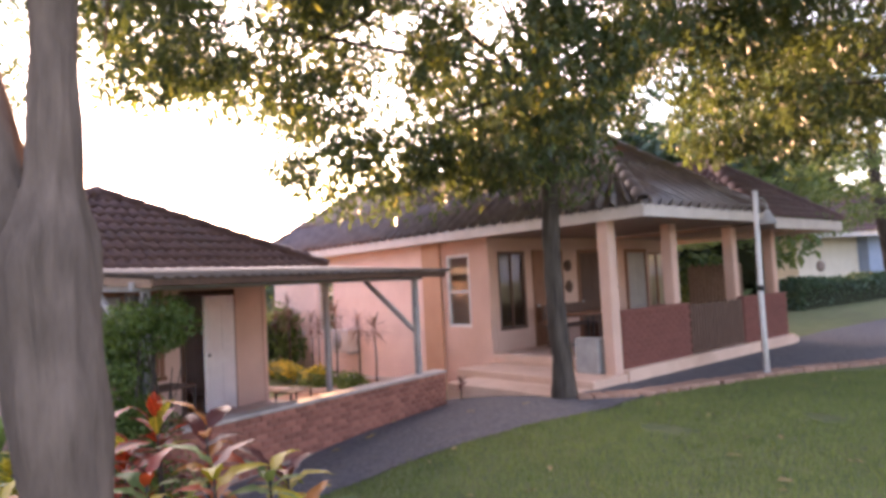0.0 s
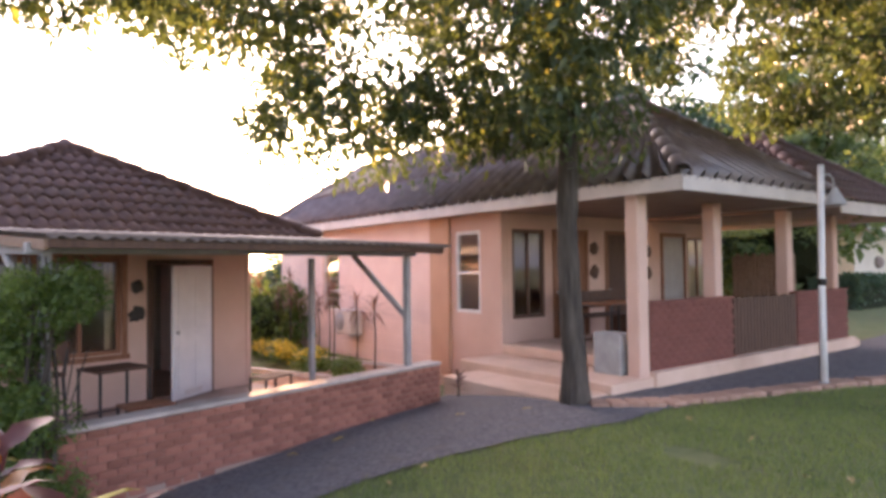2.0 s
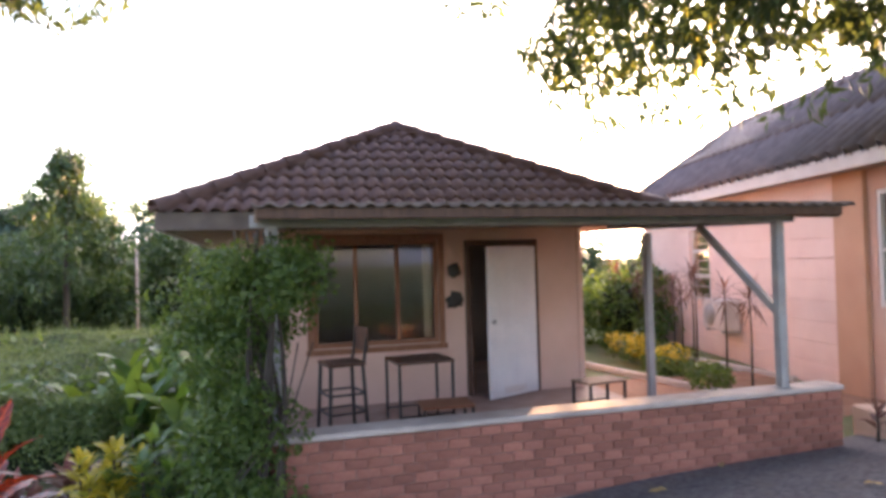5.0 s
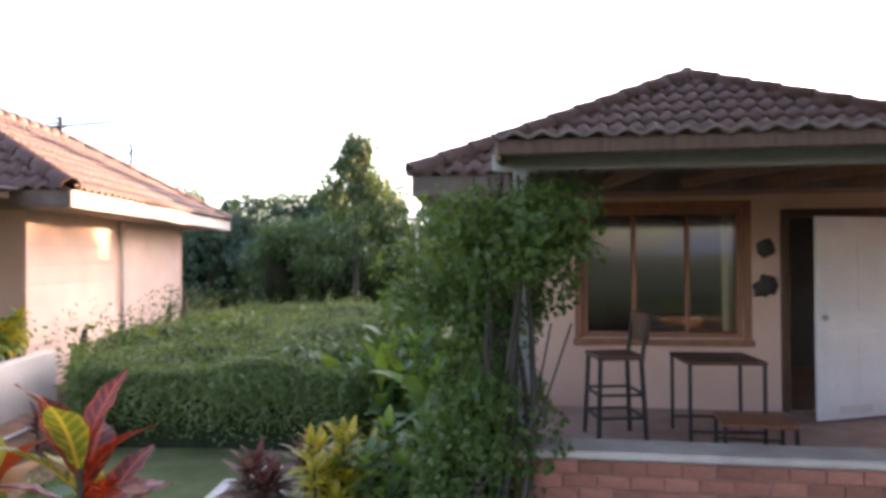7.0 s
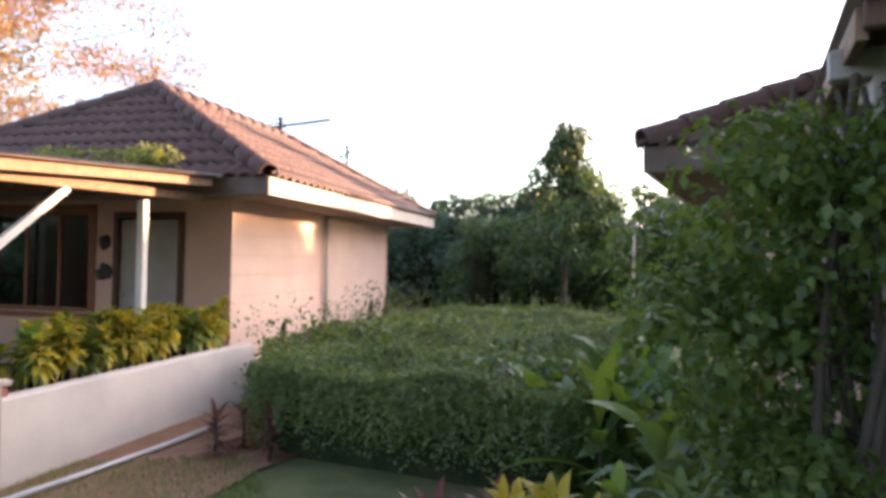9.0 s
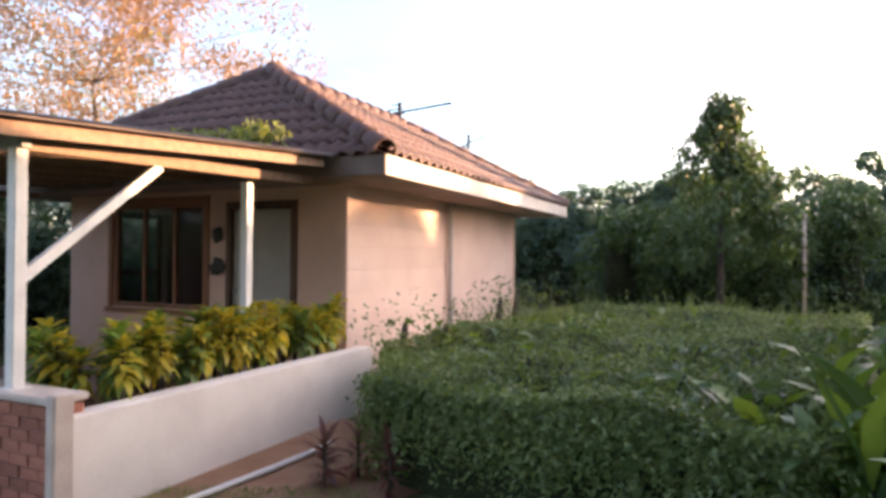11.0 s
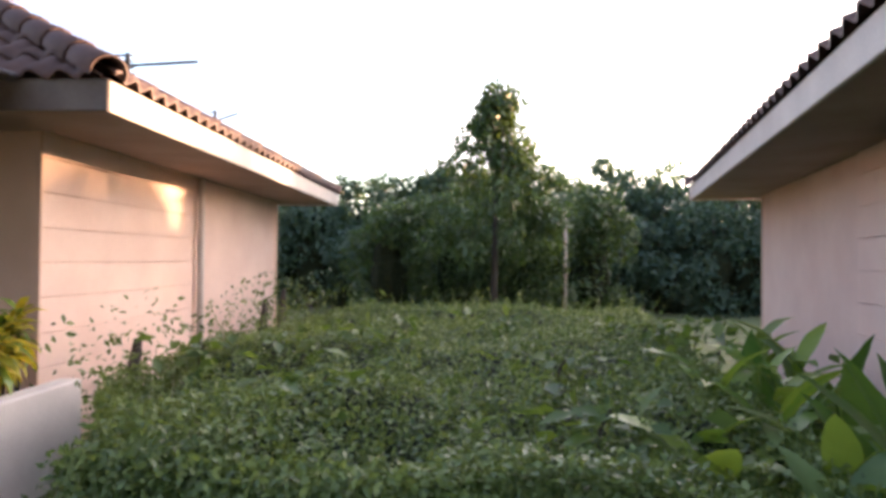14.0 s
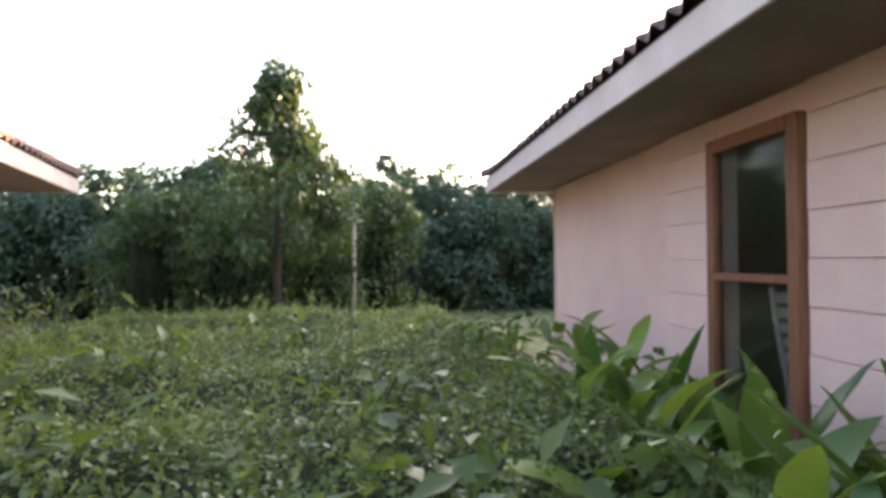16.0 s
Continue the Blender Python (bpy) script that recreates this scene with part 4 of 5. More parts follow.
tree("thick_trunked_tree", tb, [(0.05, 0, 0), (0.045, 0, 0.6), (0.036, 0, 1.2), (-0.02, 0, 1.75), (-0.05, 0, 2.2), (-0.01, 0, 2.6), (0.0, 0, 3.2), (0.05, -0.1, 4.0), (0.1, -0.2, 5.2)],
     [0.23, 0.165, 0.15, 0.19, 0.185, 0.1, 0.085, 0.075, 0.05], 14, cen, 0.5, 300, 0.11, M_LEAF_BIG, M_BARK2, "thick-trunked tree with rough pale bark beside the lawn", 0.36, 0.8, 6, mat2=M_LEAF_LIME)
fork = tube("fork_limb", [(-0.1, 0, 2.05), (-0.16, 0, 2.4), (-0.24, 0.02, 2.75), (-0.45, 0.08, 3.4), (-0.8, 0.2, 4.5)], [0.12, 0.10, 0.075, 0.065, 0.04], M_BARK2, scene.objects["thick_trunked_tree"], n=12, seed=4, rough=0.12)
# dark tree over the drive, feathery tree behind it
tb = (9.6, 8.6, 0)
cen = crown_centres((7.4, 10.4, 6.1), 4.6, 4.0, 2.8, 270, rng, -0.95, 0.3)
tree("shade_tree", tb, [(0, 0, 0), (0, 0, 1.0), (-0.1, 0.05, 2.4), (-0.3, 0.2, 4.0), (-0.5, 0.3, 6.0)], [0.22, 0.18, 0.16, 0.13, 0.05], 16, cen, 0.65, 300, 0.14, M_LEAF_BIG, M_BARK, "spreading shade tree with dark leaves over the drive", 0.36, 0.7, 8)
tb = (12.6, 18.2, 0)
cen = []
for lev in range(10):
    for k in range(18):
        a, r = rng.random() * 6.283, 6.4 * math.sqrt(rng.random()) * (1 - 0.05 * lev)
        cen.append(np.array((12.0 + r * math.cos(a), 17.6 + r * math.sin(a), 2.9 + 0.75 * lev + rng.normal(0, 0.12) - 0.05 * r)))
tree("feathery_tree", tb, [(0, 0, 0), (0, 0, 1.2), (-0.2, 0, 2.6), (-0.3, 0.1, 4.5), (-0.3, 0, 7.5)], [0.24, 0.2, 0.17, 0.12, 0.04], 24, cen, 0.85, 240, 0.11, M_LEAF_FEATHER, M_BARK, "tiered tree with feathery yellow-green foliage", 0.4, 0.1, 9, 0.22, M_LEAF_LIME)
# orange tree beyond the second bungalow
tb = (-21.5, -5.2, -0.4)
cen = crown_centres((-21.5, -5.0, 6.6), 5.6, 6.2, 3.5, 170, rng, -0.9, 0.3)
tree("orange_leaved_tree", tb, [(0, 0, 0), (0.1, 0, 1.5), (0, 0.2, 3.5), (0.2, 0, 6.5)], [0.3, 0.24, 0.16, 0.03], 16, cen, 0.95, 210, 0.14, M_LEAF_ORANGE, M_BARK, "airy tree with sunlit orange and yellowish leaves", 0.4, 0.3, 10, 0.8, M_LEAF_LIME)
M_LEAF_SLEND = leafy("slender_leaf", (0.045, 0.085, 0.035), (0.10, 0.15, 0.06), 0.4, 0.4)
# slender tree standing out of the tree row
tb = (-15.5, 10.4, -0.42)
cen = []
for k in range(84):
    z = 1.2 + 3.0 * (k / 83)
    r = (1.3 if z < 2.2 else 1.3 * (4.4 - z) / 2.2) * rng.uniform(0.35, 1.05)
    a = rng.random() * 6.283
    cen.append(np.array((tb[0] + r * math.cos(a), tb[1] + r * math.sin(a), z + rng.normal(0, 0.06))))
cen.append(np.array((tb[0], tb[1], 4.3)))
tree("slender_tree", tb, [(0, 0, 0), (0.03, 0, 1.2), (0, 0.02, 2.6), (0.02, 0, 4.6)], [0.07, 0.06, 0.04, 0.015], 16, cen, 0.36, 85, 0.17, M_LEAF_SLEND, M_BARK, "slender conical tree with large drooping green leaves", 0.38, 1.0, 12, 0.8)


# ---- the tree row along the boundary: single trees with crowns down to the ground ----
def row_tree(x, y, h, r, seed, mat, per=150, size=0.19, label="dense dark green tree of the boundary row"):
    rg = np.random.default_rng(seed)
    z0 = ground_z(x, y)
    c = []
    for k in range(26):
        z = 0.15 + (h - 0.3) * rg.random()
        rr = r * math.sqrt(rg.random()) * (0.75 + 0.35 * math.sin(math.pi * min(1, z / h)))
        a = rg.random() * 6.283
        c.append(np.array((x + rr * math.cos(a), y + rr * math.sin(a), z0 + z)))
    t = thing("boundary_tree", Matrix.Translation((x, y, z0)), label, "tree", "boundary trees")
    tube("trunk", [(0, 0, -0.05), (0.05, 0, h * 0.4), (0, 0.05, h * 0.85)], [0.09, 0.07, 0.03], M_BARK, t, n=8, seed=seed)
    P, N = clump_points(c, max(0.55, r * 0.36), per, rg, 0.85)
    leaves("crown", P - np.array((x, y, z0)), N, size, mat, t, "", 0.45, 0.7, 0.4, seed, "stuff")
    if h < 1.5:
        return
    # near-black lump that paints the shade inside the crown
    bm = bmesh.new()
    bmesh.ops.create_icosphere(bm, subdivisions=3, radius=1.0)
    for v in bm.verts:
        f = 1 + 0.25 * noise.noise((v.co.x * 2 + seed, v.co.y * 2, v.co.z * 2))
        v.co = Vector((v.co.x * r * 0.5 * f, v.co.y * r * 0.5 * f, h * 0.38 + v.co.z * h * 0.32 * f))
    part("core", bm, M_INNER_SHADE, t)


row_rng = random.Random(5)
line = [(-29, 0.5), (-26.5, 5.0), (-23.0, 9.5), (-20.5, 14.0), (-18.0, 19.5), (-15, 25.5)]
k = 0
for i in range(len(line) - 1):
    (ax, ay), (bx, by) = line[i], line[i + 1]
    n = 5
    for j in range(n):
        f = j / n
        for depth, hh in ((0.0, 2.8), (1.6, 3.7)):
            x = ax + (bx - ax) * f + row_rng.uniform(-0.3, 0.3) - depth * 0.85
            y = ay + (by - ay) * f + row_rng.uniform(-0.3, 0.3) + depth * 0.5
            row_tree(x, y, hh + row_rng.uniform(-0.45, 0.75), 0.95, 100 + k, M_LEAF_BACK)
            k += 1
for i, (x, y, h) in enumerate(((-24, 17.5, 4.2), (-28, 9, 4.4), (-30, 4, 4.0), (-21.5, 22, 3.9), (-22.2, 17.3, 4.6), (-29.1, 11.9, 4.4), (-21.6, 19.6, 4.3), (-25.5, 14.2, 4.3))):
    row_tree(x, y, h, 1.7, 300 + i, M_LEAF_BACK, 210, 0.22, "taller rounded tree behind the boundary row")
for i, (x, y, h, r) in enumerate(((-17.2, 12.1, 3.1, 0.8), (-17.4, 14.0, 3.2, 0.8), (-18.2, 9.2, 3.0, 0.8), (-18.6, 11.0, 3.2, 0.9))):
    row_tree(x, y, h, r, 320 + i, M_LEAF_SLEND, 210, 0.15, "green tree standing before the boundary row")
# Hidden trees added to keep low sun off the second bungalow's side wall.
for i in range(9):
    row_tree(-15.2 - 1.05 * i, 26.6 + 0.5 * math.sin(i * 2.1) + 0.2 * i, (4.65 if i < 3 else 5.05) + 0.25 * math.sin(i * 2.7), 1.0, 360 + i, M_LEAF_BACK, 190, 0.2, "tall dense tree added out of view to shade the pink wall")
for i, (x, y, h) in enumerate(((-10.4, 23.5, 3.1), (-9.6, 25.2, 2.9), (-8.4, 26.0, 2.0), (-7.2, 26.8, 2.9), (-6.3, 27.4, 3.2), (-5.3, 28.2, 3.2), (-4.2, 29.0, 3.0))):
    row_tree(x, y, h, 0.95, 400 + i, M_LEAF_BACK, 170, 0.18, "green tree closing the garden between the houses")
# weeds at the foot of the sunlit wall
for i, (x, y, h) in enumerate(((4.85, 4.2, 0.95), (4.95, 5.1, 0.85), (4.9, 7.3, 1.1), (4.85, 8.3, 1.2), (5.0, 9.2, 1.0))):
    p = FRAME_C @ Vector((x, y, 0))
    row_tree(p.x, p.y, h, 0.28, 380 + i, M_LEAF_HEDGE, 16, 0.07, "straggly green weed at the foot of the wall")
# shrubs seen beyond the terrace, between the two houses
for i, (x, y, h) in enumerate(((-6.4, 17.0, 1.8), (-5.2, 18.0, 1.9), (-7.6, 16.0, 1.9), (-4.0, 19.2, 1.7), (-8.6, 18.6, 2.2))):
    row_tree(x, y, h, 0.9, 330 + i, M_LEAF_VINE, 110, 0.16, "green garden shrub between the houses")
for i, (x, y) in enumerate(((-12.0, -4.2), (-14.2, -5.2), (-16.5, -4.4), (-18.8, -6.5), (-10.6, -5.6))):
    row_tree(x, y, 2.5, 1.1, 340 + i, M_LEAF_BACK, 130, 0.18, "dark green shrub beyond the second terrace")
for i in range(10):
    p = FRAME_C @ Vector((-2.6 - 1.1 * (i % 2), -1.5 + 1.35 * i, 0))
    row_tree(p.x, p.y, 2.9 + 0.5 * math.sin(i * 1.9), 1.1, 370 + i, M_LEAF_BACK, 190, 0.17, "dark green garden tree beyond the second bungalow")
# far trees behind the porch house
for i, (x, y, h, r) in enumerate(((3, 36, 11, 3.8), (10, 37, 13, 4.4), (17, 41, 13, 4.4), (24, 43, 13, 4.6), (31, 40, 13, 4.6), (12.6, 30, 6, 2.0), (34, 28, 9, 4), (6, 26, 5.5, 2.2), (8.8, 28, 10, 3.2), (12.5, 27, 10.5, 3.2), (4.6, 31, 9, 3.2))):
    row_tree(x, y, h, r, 350 + i, M_LEAF_FEATHER if i % 2 else M_LEAF_BACK, 260, 0.42, "tall leafy tree behind the porch house")


# ---- hedges ----
def hedge(name, m, length_x, length_y, height, label, mat, n, size, left=lambda y: 0.0, seed=1, z0=-0.42, sprigs=0, lumps=0.24):
    """A clipped hedge: a lumpy core painted near-black as inner shade, under a skin of small leaves, and stray shoots.
    """
    t = thing(name, m, label, "hedge")
    rg = np.random.default_rng(seed)

    def top(x, y):
        return height + lumps * noise.noise((x * 0.8 + seed, y * 0.8, 0)) + 0.05 * noise.noise((x * 3, y * 3, seed))
    nx, ny = 26, 44
    vs, fs = [], []
    for j in range(ny + 1):
        for i in range(nx + 1):
            y = length_y * j / ny
            lo = left(y)
            x = lo + (length_x - lo) * i / nx
            e = min(i, nx - i, j, ny - j)
            z = top(x, y) - 0.07 - (0.10 if e == 1 else 0)
            if e == 0:
                z = z0 - 0.05
            inset = 0.12 if e == 0 else 0.03
            vs.append((x + (inset if i == 0 else -inset if i == nx else 0), y + (inset if j == 0 else -inset if j == ny else 0), z))
    for j in range(ny):
        for i in range(nx):
            a = j * (nx + 1) + i
            fs.append((a, a + 1, a + nx + 2, a + nx + 1))
    # the core's dark colour is the shade seen between the leaves
    mesh_ob("core", vs, fs, M_INNER_SHADE, t)
    ys = length_y * rg.random(n) ** 1.35
    lo = np.array([left(y) for y in ys])
    xs = lo + (length_x - lo) * rg.random(n)
    zs = np.array([top(x, y) for x, y in zip(xs, ys)]) - 0.06 + rg.normal(0, 0.035, n)
    P = [np.stack([xs, ys, zs], 1)]
    N = [np.tile((0, 0, 1.0), (n, 1))]
    q = n // 7
    xs = left(0) + (length_x - left(0)) * rg.random(q)
    zs = z0 + (height - z0) * rg.random(q) ** 0.33
    P.append(np.stack([xs, 0.05 + rg.normal(0, 0.05, q) + 0.12 * ((zs - height) / (height - z0)) ** 2, zs], 1))
    N.append(np.tile((0, -1.0, 0.3), (q, 1)))
    q = n // 4
    for side in (0, 1):
        ys = length_y * rg.random(q)
        zs = z0 + (height - z0) * rg.random(q) ** 0.7
        xs = np.array([left(y) if side == 0 else length_x for y in ys]) + rg.normal(0, 0.05, q)
        P.append(np.stack([xs, ys, zs], 1))
        N.append(np.tile((-1.0 if side == 0 else 1.0, 0, 0.3), (q, 1)))
    leaves("leaves", np.concatenate(P), np.concatenate(N), size, mat, t, "", 0.55, 0.75, 0.0, seed, "stuff")
    # stray shoots
    SP, SN = [], []
    for k in range(sprigs):
        y = length_y * rg.random()
        x = left(y) + (length_x - left(y)) * rg.random()
        hh = rg.uniform(0.06, 0.34) * (1.7 if rg.random() < 0.14 else 0.8)
        lean = rg.normal(0, 0.35, 2)
        for s in np.linspace(0, 1, 16):
            SP.append((x + lean[0] * hh * s, y + lean[1] * hh * s, top(x, y) - 0.04 + hh * s))
            SN.append((rg.normal(), rg.normal(), 0.6))
    for k in range(sprigs // 6):
        x, hh, out = left(0) + (length_x - left(0)) * rg.random(), rg.uniform(0.2, 0.5), rg.normal(0, 0.5)
        z = height - rg.uniform(0.0, 0.3)
        for f in np.linspace(0, 1, 22):
            SP.append((x + out * hh * f, 0.02 - 0.28 * hh * f, z + 0.1 * hh * math.sin(3 * f) - 0.6 * hh * f * f))
            SN.append((rg.normal(), -1.0, 0.8))
    if sprigs:
        leaves("shoot", SP, SN, size * 0.95, mat, t, "", 0.5, 0.5, 0.0, seed + 9, "stuff")
    return t


hedge("clipped_hedge", FRAME_H, 2.7, 8.6, 0.33, "wide clipped green hedge with stray shoots between the bungalows", M_LEAF_HEDGE, 95000, 0.037,
      lambda y: -0.15 * min(1, y) - 0.75 * min(1.0, max(0.0, (y - 0.4) / 1.2)) - 0.12 * y * 0.6, 2, -0.45, 520)
# bigger weeds growing through the hedge
rg = np.random.default_rng(21)
for i, (x, y) in enumerate(((-0.2, 2.6), (0.3, 3.2), (0.0, 3.9), (1.0, 4.6), (2.4, 4.2), (1.7, 2.0), (2.9, 3.4), (0.5, 1.2), (1.9, 0.7), (-0.7, 2.0), (3.0, 5.0))):
    c = FRAME_H @ Vector((x, y, 0.37))
    w = thing("creeping_weed", Matrix.Translation(c), "broad-leaved green weed growing through the clipped hedge", "weed", "weeds in the hedge")
    P = np.stack([rg.normal(0, 0.22, 34), rg.normal(0, 0.22, 34), rg.uniform(-0.05, 0.10, 34)], 1)
    leaves("leaves", P, np.tile((0, 0, 1.0), (34, 1)), 0.14, M_LEAF_VINE, w, "", 0.6, 0.5, 0.2, 400 + i, "stuff")
    tube("stem", [(0, 0, -0.3), (0.02, 0, 0.0), (0.05, 0.03, 0.08)], 0.008, M_BARK, w, n=5)

# hedge far off by the drive
hedge("far_hedge", pose(13.2, 24.2, 0, 0, 0, 38), 12.0, 1.6, 1.05, "dense green hedge along the far drive", M_LEAF_BACK, 9000, 0.16, seed=5, z0=0)


# ---- leafy plants made of single leaves ----
def rosette(name, base, meshes, n, height, label, category, group="", seed=0, stem=True, up=(10, 70), scale=(0.7, 1.15), z_spread=0.6, stem_r=0.012, stem_mat=None):
    """A plant of n separate leaves set round a stem; the lower ones hang, the upper ones stand."""
    rg = random.Random(seed)
    x, y = base[:2]
    z = base[2] if len(base) > 2 else ground_z(x, y)
    t = thing(name, Matrix.Translation((x, y, z)), label, category, group)
    if stem:
        tube("stem", [(0, 0, -0.05), (0.01, 0.01, height * 0.5), (0, 0, height)], [stem_r * 1.4, stem_r, stem_r * 0.7], stem_mat or M_BARK, t, n=6)
    for i in range(n):
        f = i / max(1, n - 1)
        ob = new("leaf", rg.choice(meshes))
        ob.parent = t
        zz = height * (1 - z_spread * (1 - f))
        tilt = up[0] + (up[1] - up[0]) * f + rg.uniform(-12, 12)
        s = rg.uniform(*scale)
        ob.matrix_basis = pose(0, 0, zz, 0, 0, i * 137.5 + rg.uniform(-15, 15)) @ pose(0, 0, 0, rg.uniform(-20, 20), -tilt, 0) @ Matrix.Diagonal((s, s, s, 1))
    return t


M_LEAF_ORANGE2 = leafy("croton_orange", (0.34, 0.12, 0.03), (0.52, 0.26, 0.05), 0.4, 0.35, False, back=(1.2, 0.9, 0.5))
M_VEIN_RED = leafy("croton_red_veined", (0.10, 0.018, 0.012), (0.20, 0.04, 0.02), 0.4, 0.33, False, back=(1.5, 0.7, 0.4), vein=(0.46, 0.085, 0.025))
M_VEIN_YEL = leafy("croton_yellow_veined", (0.16, 0.20, 0.03), (0.30, 0.28, 0.05), 0.45, 0.33, False, vein=(0.66, 0.46, 0.07))
M_VEIN_DARK = leafy("croton_dark_veined", (0.045, 0.012, 0.012), (0.09, 0.022, 0.018), 0.3, 0.33, False, back=(1.3, 0.6, 0.5), vein=(0.34, 0.05, 0.025))
CROTON = [blade_mesh("leaf", L, w, d, m, 11, 0.25, 0.25, 1.4) for L, w, d, m in ((0.31, 0.105, 0.6, M_VEIN_RED), (0.28, 0.10, 0.9, M_VEIN_RED), (0.29, 0.098, 0.7, M_VEIN_YEL))]
CROTON_LOW = [blade_mesh("leaf", L, w, d, m, 11, 0.25, 0.25, 1.4) for L, w, d, m in ((0.30, 0.09, 0.8, M_VEIN_DARK), (0.27, 0.085, 1.0, M_VEIN_DARK), (0.28, 0.09, 0.9, M_VEIN_RED))]
CROTON_MIX = [blade_mesh("leaf", 0.27, 0.085, 1.3, m, 7, 0.22, 0.5) for m in (M_LEAF_YEL, M_LEAF_GREEN, M_LEAF_ORANGE2, M_LEAF_DARKRED, M_LEAF_GREEN, M_LEAF_YEL, M_LEAF_RED)]
M_LEAF_PLANTER = leafy("planter_croton_leaf", (0.24, 0.27, 0.04), (0.66, 0.50, 0.06), 0.5, 0.35, False)
PLANTER = [blade_mesh("leaf", 0.13, 0.042, 1.2, m, 5, 0.2, 0.4) for m in (M_LEAF_PLANTER, M_LEAF_PLANTER, M_LEAF_PLANTER, M_LEAF_GING)]
YELLOWS = [blade_mesh("leaf", 0.15, 0.05, 0.9, m, 5, 0.2, 0.4) for m in (M_LEAF_PLANTER, M_LEAF_YEL, M_LEAF_PLANTER)]
GREENS = [blade_mesh("leaf", 0.15, 0.055, 0.9, m, 5, 0.2, 0.4) for m in (M_LEAF_GREEN, M_LEAF_GREEN, M_LEAF_GING)]
DARKS = [blade_mesh("leaf", 0.2, 0.045, 0.7, m, 5, 0.2, 0.2) for m in (M_LEAF_DARKRED, M_LEAF_DRAC)]
GINGER = [blade_mesh("leaf", 0.55, 0.125, d, m, 9, 0.3, 0.15, 1.1) for d, m in ((0.9, M_LEAF_GING), (1.4, M_LEAF_GING), (0.8, M_LEAF_GING), (1.1, M_LEAF_GREEN), (1.7, M_LEAF_GREEN))]
M_LEAF_BROAD = leafy("broad_glossy_leaf", (0.045, 0.11, 0.03), (0.16, 0.26, 0.06), 0.4, 0.3, False)
BIGLEAF = [blade_mesh("leaf", L, w, d, m, 12, 0.25, 0.1, 1.15) for L, w, d, m in ((0.75, 0.17, 0.5, M_LEAF_BROAD), (0.7, 0.16, 0.9, M_LEAF_GING), (0.85, 0.19, 0.35, M_LEAF_BROAD), (0.6, 0.15, 1.2, M_LEAF_GING))]
DRAC = [blade_mesh("leaf", 0.42, 0.024, d, M_LEAF_DRAC, 6, 0.3, 0.0) for d in (0.5, 1.2, 1.9)]

# crotons at the lawn's edge
for i, (x, y, h) in enumerate(((-2.04, 4.55, 1.2), (-2.3, 4.6, 0.98))):
    rosette("croton", (x, y), CROTON, 16, h, "red and yellow croton with broad veined leaves", "croton", "crotons", 1 + i, up=(4, 74), scale=(0.75, 1.0), z_spread=0.2)
    rosette("croton", (x + 0.03, y - 0.02), CROTON_LOW, 22, h - 0.16, "dark maroon croton with red-veined drooping leaves", "croton", "crotons", 5 + i, up=(-25, 45), scale=(0.75, 1.0), z_spread=0.6)
for i, (x, y, h) in enumerate(((-1.55, 4.15, 0.78), (-1.12, 4.0, 0.45), (-0.85, 3.75, 0.25), (-1.35, 3.7, 0.6), (-1.75, 3.75, 0.62), (-2.2, 4.0, 0.8), (-1.1, 4.35, 0.35), (-2.5, 3.6, 0.6), (-2.75, 4.3, 0.62))):
    rosette("croton", (x, y), CROTON_MIX if i != 5 else CROTON, 26, h + 0.42, "bushy croton with orange, green and dark red leaves", "croton", "crotons", 10 + i, up=(-20, 58), z_spread=0.75, scale=(0.9, 1.4))
# low yellow and green shrubs before the vine
for i, (x, y, h, kind) in enumerate(((-3.98, 6.02, 0.62, 0), (-4.18, 5.88, 0.55, 0), (-3.75, 6.1, 0.55, 1), (-3.45, 6.3, 0.5, 1), (-3.95, 6.0, 0.45, 1), (-4.55, 5.95, 0.36, 2), (-4.7, 5.6, 0.3, 2), (-3.25, 6.65, 0.6, 1), (-3.2, 6.4, 0.6, 1), (-3.5, 6.62, 0.75, 1), (-2.98, 6.28, 0.45, 1), (-3.72, 6.45, 0.7, 1), (-4.05, 6.35, 0.6, 1), (-3.85, 5.8, 0.5, 0))):
    for b in range(4):
        rosette("low_shrub" if kind < 2 else "dark_shrub", (x + 0.10 * math.cos(b * 1.6), y + 0.10 * math.sin(b * 1.6)), (YELLOWS, GREENS, DARKS)[kind], 24, h * (0.8 + 0.1 * b),
                ("bright yellow-green leafy shrub by the kerb", "low green leafy shrub by the kerb", "dark purple leaved shrub by the kerb")[kind], "shrub", "low shrubs", 60 + i * 5 + b, up=(0, 65), z_spread=0.5, scale=(0.8, 1.3))
# croton hedge in the planter
rgp = random.Random(3)
for i in range(66):
    p = FRAME_C @ Vector((rgp.uniform(4.15, 4.75), 0.35 + 3.05 * i / 66, 0.12))
    rosette("planter_croton", (p.x, p.y, p.z), PLANTER if i % 6 else GREENS, 38, rgp.uniform(0.36, 0.56), "yellow-green croton bush in the white planter", "croton", "planter crotons", 200 + i, up=(-28, 55), z_spread=0.55, scale=(1.0, 1.5))
